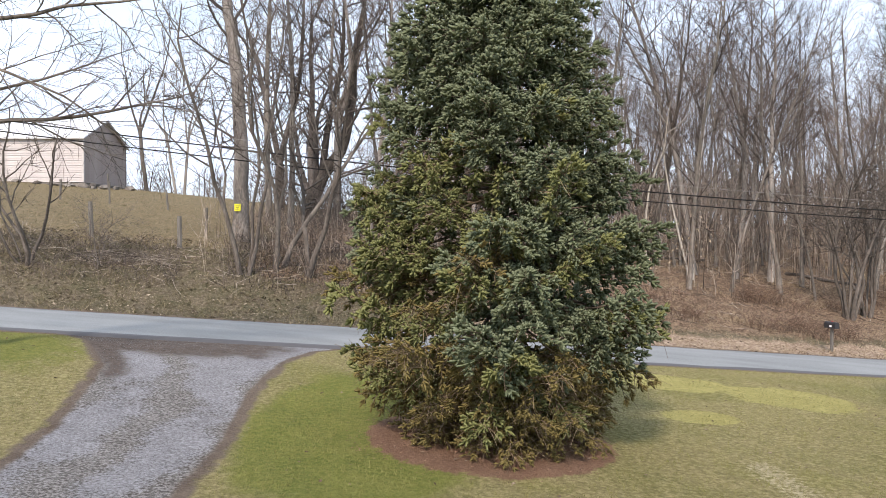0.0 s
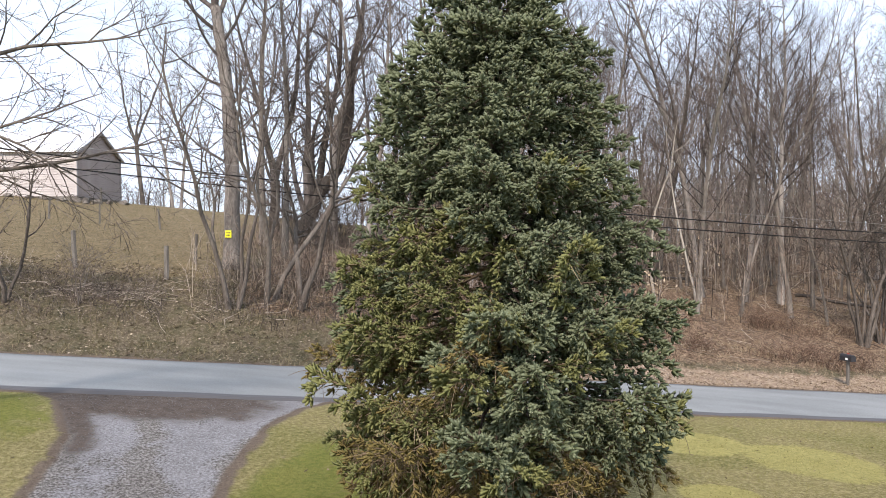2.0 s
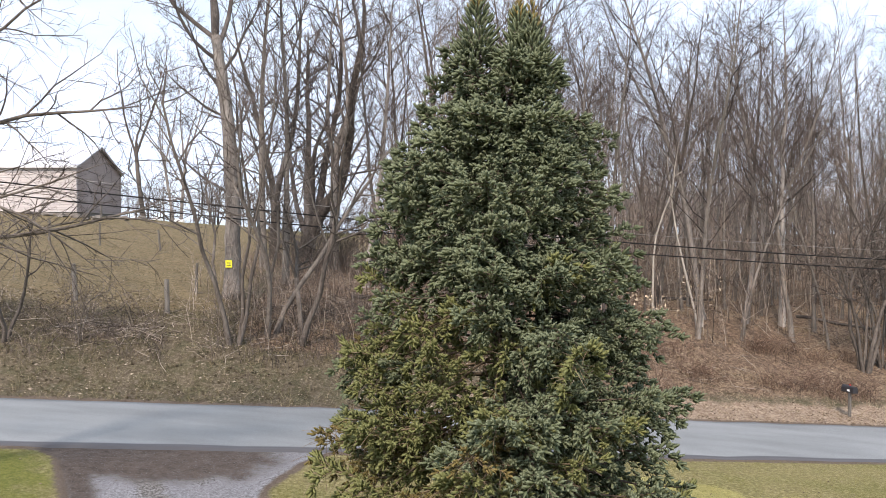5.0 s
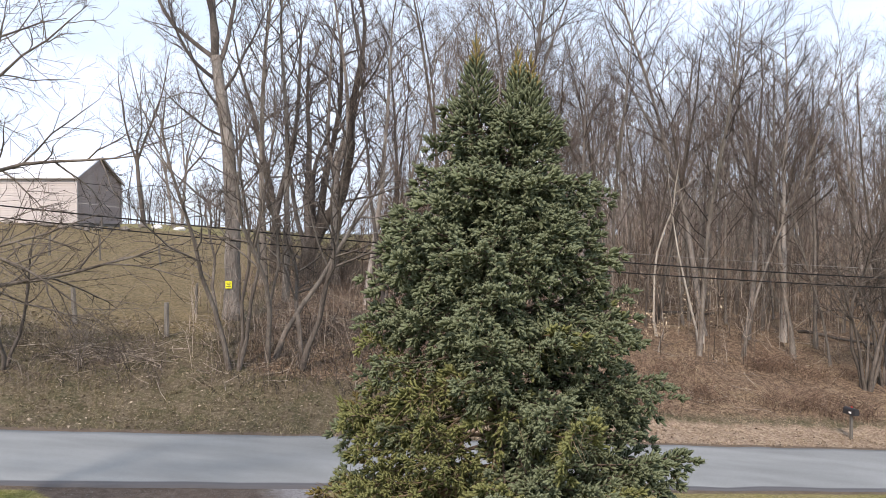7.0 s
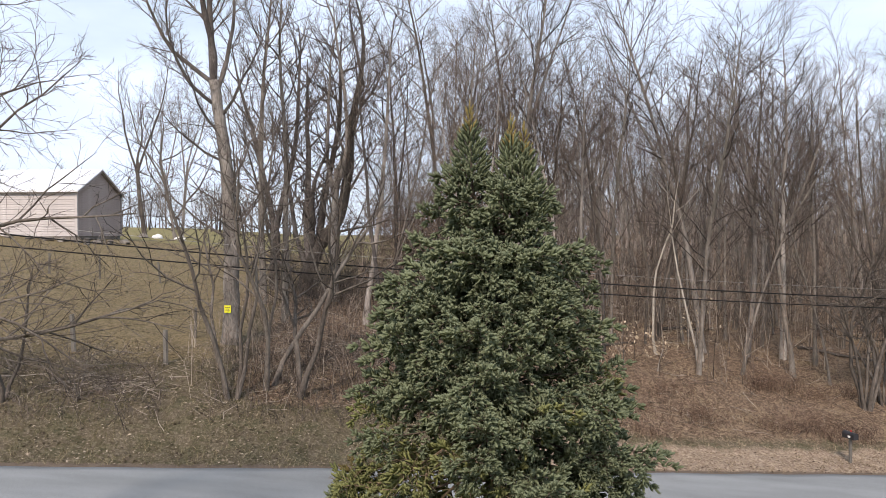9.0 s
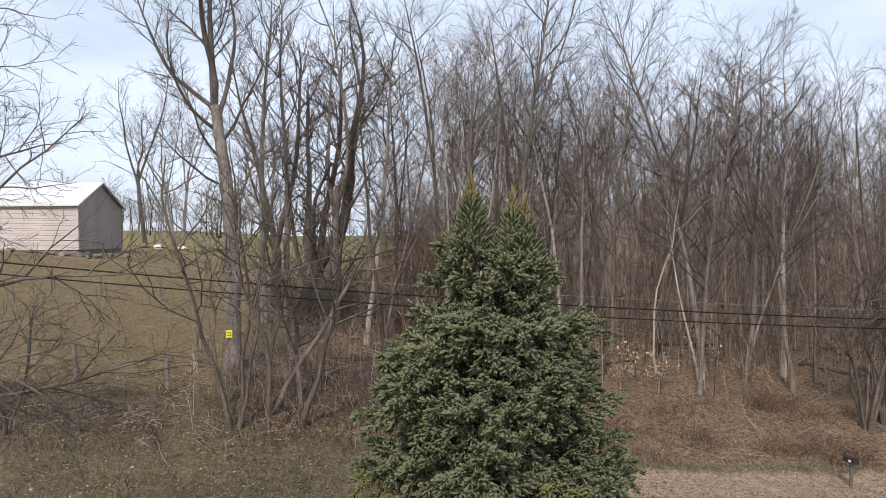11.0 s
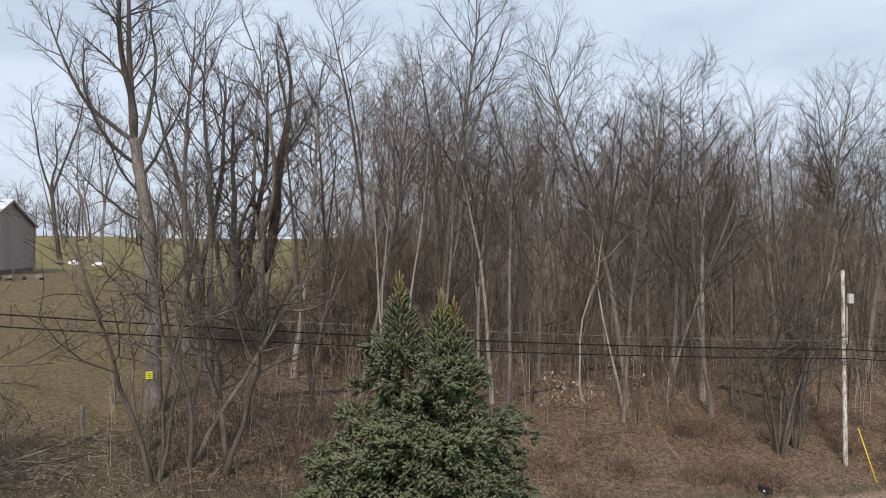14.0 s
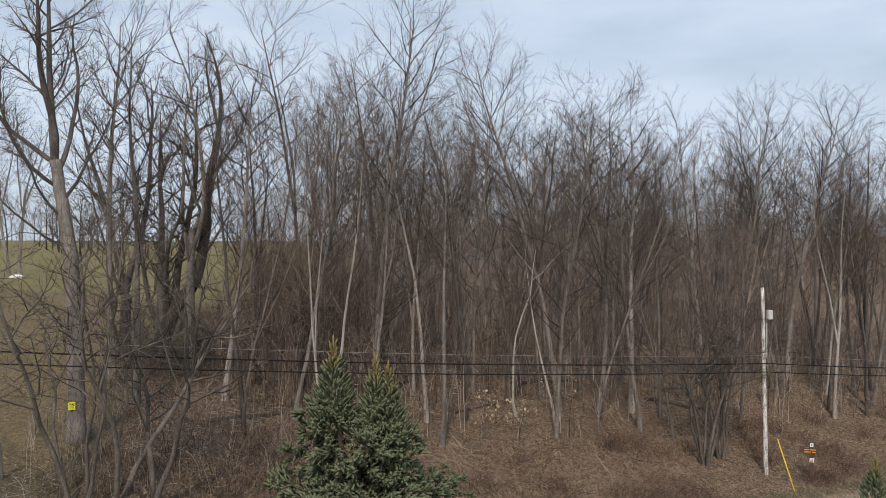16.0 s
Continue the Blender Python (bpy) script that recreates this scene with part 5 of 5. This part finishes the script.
for zz, size, words in ((1.9, (0.15, 0.17), "white trail marker plate with a dark mark"), (1.14, (0.2, 0.2), "small white notice plate with dark lines")):
    g = Geo()
    g.box((0, -0.067, zz), (size[0], 0.012, size[1]))
    plate = part("plate", g, WHITE_PAINT, tsign, words, smooth=False)
    for k in range(1 if zz > 1.5 else 3):
        g = Geo()
        g.box((0, 0, 0), (0.06, 0.004, 0.08) if zz > 1.5 else (0.14, 0.004, 0.026))
        b = part("lettering_bar", g, BROWN_SIGN, plate, smooth=False)
        b.matrix_basis = pose(0, -0.0755, zz if zz > 1.5 else zz + 0.055 - 0.055 * k)

# ---- litter, grass, brush ----
def spread(rng, count, s_range, far_range, power=1.0):
    """Places on the far side of the road: x, y and height."""
    s = rng.uniform(*s_range, count)
    far = far_range[0] + (far_range[1] - far_range[0]) * rng.random(count) ** power
    x, y = road_xy(s, far + ROAD_HALF)
    return x, y


def heights(x, y):
    """Heights of the built sheet at many places."""
    i = np.clip(np.searchsorted(gx, x) - 1, 0, nx_ - 2)
    j = np.clip(np.searchsorted(gy, y) - 1, 0, ny_ - 2)
    u, v = (x - gx[i]) / (gx[i + 1] - gx[i]), (y - gy[j]) / (gy[j + 1] - gy[j])
    return (GZ[j, i] * (1 - u) + GZ[j, i + 1] * u) * (1 - v) + (GZ[j + 1, i] * (1 - u) + GZ[j + 1, i + 1] * u) * v


def leaf_litter(name, seed, x, y, size, mat, label):
    """Curled dead leaves lying about, each of two triangles bent along the midrib."""
    rng = np.random.default_rng(seed)
    n = len(x)
    z = heights(x, y) + 0.008 + 0.02 * rng.random(n)
    a = rng.uniform(0, 6.283, n)
    ln = rng.uniform(size[0], size[1], n)
    wd = ln * rng.uniform(0.35, 0.6, n)
    u = np.stack([np.cos(a), np.sin(a), rng.normal(0, 0.18, n)], 1) * ln[:, None]
    v = np.stack([-np.sin(a), np.cos(a), rng.normal(0, 0.3, n)], 1) * wd[:, None]
    c = np.stack([x, y, z], 1)
    up = np.stack([np.zeros(n), np.zeros(n), wd * rng.uniform(0.0, 0.35, n)], 1)
    verts = np.stack([c - u / 2, c + v / 2 + up, c + u / 2, c - v / 2 + up], 1).reshape(-1, 3)
    o = np.arange(n)[:, None] * 4
    faces = np.concatenate([o + np.array((0, 2, 1)), o + np.array((0, 3, 2))], 1).reshape(-1, 3)
    return tagged(new(name, rows_mesh(name, verts, faces, mat)), label, "leaf litter", kind="stuff")


def grass(name, seed, x, y, tall, wide, mat, label, lean=0.5, blades=1):
    rng = np.random.default_rng(seed)
    x, y = np.repeat(x, blades), np.repeat(y, blades)
    n = len(x)
    x, y = x + rng.normal(0, 0.03 * (blades > 1), n), y + rng.normal(0, 0.03 * (blades > 1), n)
    z = heights(x, y) - 0.01
    h = rng.uniform(tall[0], tall[1], n)
    a = rng.uniform(0, 6.283, n)
    c = np.stack([x, y, z], 1)
    w = np.stack([np.cos(a), np.sin(a), np.zeros(n)], 1) * wide / 2
    bend = np.stack([rng.normal(0, lean, n) * h, rng.normal(0, lean, n) * h, h], 1)
    verts = np.stack([c - w, c + w, c + bend], 1).reshape(-1, 3)
    faces = np.arange(3 * n).reshape(-1, 3)
    return tagged(new(name, rows_mesh(name, verts, faces, mat)), label, "grass", kind="stuff")


rng = np.random.default_rng(21)
x, y = spread(rng, 26000, (-30, 8), (0.2, 9), 0.9)
leaf_litter("leaf_litter", 22, x, y, (0.05, 0.13), DEAD_LEAF, "brown dead leaves strewn over the roadside bank")
x, y = spread(rng, 26000, (2, 48), (0.2, 34), 1.5)
leaf_litter("wood_litter", 23, x, y, (0.05, 0.13), WOOD_LEAF, "dead leaves on the woodland floor")
x, y = spread(rng, 8000, (-32, 3), (0.1, 6.5), 1.0)
grass("bank_grass", 24, x, y, (0.06, 0.24), 0.016, BANK_GRASS, "olive and tan winter grass on the roadside bank", 0.7, 3)
x, y = spread(rng, 8000, (0, 44), (0.1, 6.0), 1.0)
grass("verge_grass", 47, x, y, (0.04, 0.17), 0.013, DRY_GRASS, "dry straw-coloured grass on the verge before the wood", 0.8, 3)
cx, cy = spread(rng, 120, (2, 46), (4.0, 20), 1.0)
pick = rng.integers(0, len(cx), 3200)
x, y = cx[pick] + rng.normal(0, 0.7, 3200), cy[pick] + rng.normal(0, 0.5, 3200)
grass("wood_grass", 44, x, y, (0.1, 0.4), 0.022, DRY_GRASS, "matted straw-coloured grass at the wood's edge", 1.1, 3)
x, y = rng.uniform(-40, -5, 20000), rng.uniform(29, 68, 20000)
keep = (x < -0.15 * y - 1.5) & (x > -0.66 * y)
grass("pasture_grass", 25, x[keep], y[keep], (0.03, 0.11), 0.028, BANK_GRASS, "short dry pasture grass", 0.9, 2)
x, y = rng.uniform(-11.5, 16, 90000), 7.0 + 17.5 * rng.random(90000) ** 1.2
s_l, d_l = road_sd(x, y)
keep = (d_l < -ROAD_HALF - 0.25) & (drive_mask(x, y) < -0.35) & (np.hypot(x - SPRUCE_AT[0] + 0.25, y - SPRUCE_AT[1] + 0.35) > 2.2)
grass("lawn_grass", 26, x[keep], y[keep], (0.025, 0.07), 0.012, LAWN_BLADE, "mown winter lawn grass, green turning straw", 0.6)
x, y = rng.uniform(-11, 15, 700), rng.uniform(7, 21, 700)
keep = (road_sd(x, y)[1] < -ROAD_HALF - 0.3) & (drive_mask(x, y) < -0.4)
leaf_litter("lawn_leaves", 27, x[keep], y[keep], (0.04, 0.09), WOOD_LEAF, "a few dead leaves on the lawn")
x, y = rng.normal(SPRUCE_AT[0] - 0.25, 1.5, 5000), rng.normal(SPRUCE_AT[1] - 0.35, 1.5, 5000)
keep = np.hypot(x - SPRUCE_AT[0] + 0.25, y - SPRUCE_AT[1] + 0.35) < 2.15
leaf_litter("needle_litter", 28, x[keep], y[keep], (0.015, 0.045), material("bark_chip", [(0.2, (0.09, 0.052, 0.034)), (0.8, (0.32, 0.2, 0.13))], 0.6, 0.9, 0.0, 9, per_island=0.6), "reddish bark mulch and fallen needles")

# gravel on the driveway
n = 14000
x, y = rng.uniform(-11, -1.5, 3 * n), rng.uniform(7, 19.5, 3 * n)
keep = drive_mask(x, y) > 0.1 + 0.25 * rng.normal(0, 1, 3 * n)
keep &= road_sd(x, y)[1] < -ROAD_HALF - 0.1
x, y = x[keep][:n], y[keep][:n]
n = len(x)
r = rng.uniform(0.004, 0.011, n)
shape = np.array(((1, 0, 0), (-1, 0, 0), (0, 1, 0), (0, -1, 0), (0, 0, 0.7), (0, 0, -0.7)), float)
verts = (np.stack([x, y, heights(x, y) + 0.004], 1)[:, None] + r[:, None, None] * shape[None] * rng.uniform(0.6, 1.2, (n, 6, 1))).reshape(-1, 3)
tri = np.array(((0, 2, 4), (2, 1, 4), (1, 3, 4), (3, 0, 4)))
faces = (np.arange(n)[:, None, None] * 6 + tri[None]).reshape(-1, 3)
tagged(new("driveway_gravel", rows_mesh("driveway_gravel", verts, faces, GRAVEL)), "loose pale crushed stone on the driveway", "gravel", kind="stuff")


def brush(name, seed, places, tall, radius, mat, label, arch=0.5, twigs=3, spray=0.8):
    """A thicket of thin arching canes with a few side twigs each."""
    rng = np.random.default_rng(seed)
    g = Geo()
    for x, y in places:
        p = np.array((x, y, ground_z(x, y) - 0.05))
        a, h = rng.uniform(0, 6.283), rng.uniform(*tall)
        out = np.array((math.cos(a), math.sin(a), 0)) * arch * rng.uniform(0.2, 1.3)
        pts = [p + np.array((0, 0, h)) * f * (1 - 0.35 * arch * f) + out * h * f * f + rng.normal(0, 0.025 * h, 3) * f for f in (0, 0.3, 0.6, 0.85, 1.0)]
        r = radius * rng.uniform(0.6, 1.4)
        g.tube(pts, (r, r * 0.85, r * 0.65, r * 0.45, r * 0.25), 3)
        for _ in range(twigs):
            i = int(rng.integers(1, 4))
            w = rand_unit(rng) * spray + unit(pts[i + 1] - pts[i])
            g.spike(pts[i], pts[i] + w * h * rng.uniform(0.12, 0.3), r * 0.65)
    return tagged(new(name, g.mesh(name, mat)), label, "brush", kind="stuff")


rng = np.random.default_rng(30)
x, y = spread(rng, 1100, (-6.5, 1.5), (2.4, 8.0), 1.0)
brush("hedgerow_undergrowth", 48, list(zip(x, y)), (0.25, 1.2), 0.007, TWIG, "low dark tangle of stems under the hedgerow", 0.8, 4)
rng = np.random.default_rng(31)
cx, cy = spread(rng, 62, (-1, 46), (3.4, 10.0), 1.0)
pick = rng.integers(0, len(cx), 4800)
x, y = cx[pick] + rng.normal(0, 0.5, 4800), cy[pick] + rng.normal(0, 0.36, 4800)
keep = road_sd(x, y)[1] > ROAD_HALF + 2.0
brush("bramble_thicket", 32, list(zip(x[keep], y[keep])), (0.4, 1.6), 0.0085, BRUSH, "reddish-brown leafless bramble thicket along the wood's edge", 1.1, 2)
x, y = spread(rng, 1300, (-5.5, 6), (3.5, 24), 0.9)
brush("hedgerow_brush", 33, list(zip(x, y)), (0.4, 1.9), 0.011, TWIG_BROWN, "tangled leafless undergrowth beneath the hedgerow", 0.8, 4)
x, y = spread(rng, 1200, (-7, 52), (8.5, 36), 0.9)
keep = x > -0.13 * y + 2.8 + rng.normal(0, 1.2, len(x))
brush("saplings", 34, list(zip(x[keep], y[keep])), (1.8, 5.5), 0.017, CANE, "thin leafless saplings filling the wood", 0.2, 9, 1.2)
x, y = spread(rng, 600, (-4, 52), (9, 46), 1.0)
keep = x > -0.13 * y + 3.0 + rng.normal(0, 1.2, len(x))
brush("understory", 38, list(zip(x[keep], y[keep])), (2.5, 7.0), 0.02, TWIG_BROWN, "brown leafless understory of thin young trees", 0.22, 20, 1.3)
x, y = rng.normal(-0.2, 2.4, 330), rng.normal(46.0, 4.0, 330)
brush("thicket", 45, list(zip(x, y)), (3.5, 9.0), 0.018, TWIG_BROWN, "dense brown thicket of young trees at the wood's corner", 0.25, 22, 1.3)
x, y = rng.normal(-7.2, 1.5, 300), rng.normal(46.0, 2.4, 300)
brush("vine_tangle", 39, list(zip(x, y)), (1.0, 5.0), 0.014, BARK_DARK, "dark vine tangle round the old hedgerow trees", 0.6, 8)
x, y = spread(rng, 2000, (-22, -8), (2.2, 6.0), 0.8)
brush("bank_brush", 40, list(zip(x, y)), (0.2, 0.85), 0.006, TWIG, "low matted leafless brush on the bank", 0.9, 5)
x, y = spread(rng, 190, (-7.5, 4), (2.8, 12), 1.0)
brush("hedgerow_canes", 46, list(zip(x, y)), (0.8, 3.0), 0.009, CANE, "weathered stems leaning in the hedgerow", 0.35, 6, 1.1)
x, y = spread(rng, 200, (-22, -5), (2.0, 8), 1.0)
brush("bank_canes", 35, list(zip(x, y)), (0.3, 1.2), 0.007, CANE, "sparse dry canes on the bank", 0.9, 3)


def sticks(name, seed, x, y, long, radius, mat, label):
    """Fallen sticks lying on the ground at all angles."""
    rng = np.random.default_rng(seed)
    g = Geo()
    for a, b in zip(x, y):
        t, ln = rng.uniform(0, 6.283), rng.uniform(*long)
        w = np.array((math.cos(t), math.sin(t), 0)) * ln / 2
        pts = []
        for f in (-1.0, -0.3, 0.4, 1.0):
            q = np.array((a, b, 0)) + w * f + rng.normal(0, 0.04 * ln, 3) * (1, 1, 0)
            q[2] = ground_z(q[0], q[1]) + 0.02 + 0.06 * rng.random()
            pts.append(q)
        r = radius * rng.uniform(0.5, 1.5)
        g.tube(pts, (r, r * 0.9, r * 0.7, r * 0.4), 3)
    return tagged(new(name, g.mesh(name, mat)), label, "sticks", kind="stuff")


x, y = spread(rng, 1500, (-14, 8), (2.5, 20), 0.9)
keep = (road_sd(x, y)[1] < 8.5) | (x > -0.14 * y - 2.5)
x, y = np.append(x[keep], rng.normal(-11.2, 0.8, 150)), np.append(y[keep], rng.normal(27.0, 0.45, 150))
sticks("fallen_sticks", 36, x, y, (0.3, 1.6), 0.011, CANE, "pale fallen sticks and stalks on the bank")
x, y = spread(rng, 1200, (4, 46), (4, 32), 1.2)
sticks("wood_sticks", 37, x, y, (0.4, 2.2), 0.013, CANE, "fallen branches on the woodland floor")


def fallen_log(a, b, radius, seed):
    rng = np.random.default_rng(seed)
    f = np.linspace(0, 1, 7)
    pts = []
    for k in f:
        x, y = a[0] * (1 - k) + b[0] * k, a[1] * (1 - k) + b[1] * k
        pts.append((x + rng.normal(0, 0.04), y + rng.normal(0, 0.04), ground_z(x, y) + radius * 0.7))
    g = Geo()
    g.tube(pts, radius * np.linspace(1, 0.55, 7), 7, True)
    return tagged(new("fallen_log", g.mesh("fallen_log", BARK_DARK)), "dark fallen log among leaf litter", "log", "fallen logs")


for k, (a, b, r) in enumerate((((-4.2, 36.5), (-1.0, 38.2), 0.11), ((12.0, 47.0), (16.5, 48.5), 0.12), ((7.5, 40.5), (10.2, 42.4), 0.08), ((20.0, 45.0), (24.0, 44.0), 0.1), ((2.5, 44.0), (6.0, 45.5), 0.1))):
    fallen_log(a, b, r, 400 + k)


def leafy_sapling(at, height, seed):
    """A young beech that has kept its pale dead leaves."""
    ob = bare_tree("beech_sapling", seed, height, 0.03, SAPLING_CFG, BARK_GREY, TWIG, (0.05, 0, 1), at, "young beech still holding pale dead leaves", "tree")
    rng = np.random.default_rng(seed)
    n = 120
    t, r = rng.uniform(0, 6.283, n), height * 0.3 * np.sqrt(rng.random(n))
    c = np.stack([r * np.cos(t), r * np.sin(t), height * rng.uniform(0.3, 0.95, n)], 1)
    u, v = rng.normal(0, 0.035, (n, 3)), rng.normal(0, 0.028, (n, 3))
    verts = np.stack([c - u, c + v, c + u, c - v], 1).reshape(-1, 3)
    faces = np.arange(4 * n).reshape(-1, 4)
    part("leaves", rows_mesh("leaves", verts, faces, PALE_LEAF), PALE_LEAF, ob, "pale tan dead leaves")


PALE_LEAF = material("pale_leaf", [(0.2, (0.3, 0.235, 0.155)), (0.8, (0.52, 0.44, 0.32))], 0.6, 0.8, 0.0, 9, per_island=0.5)
leafy_sapling((12.6, 39.6), 4.2, 501)
leafy_sapling((8.6, 38.2), 2.6, 502)
leafy_sapling((10.4, 38.9), 2.0, 503)
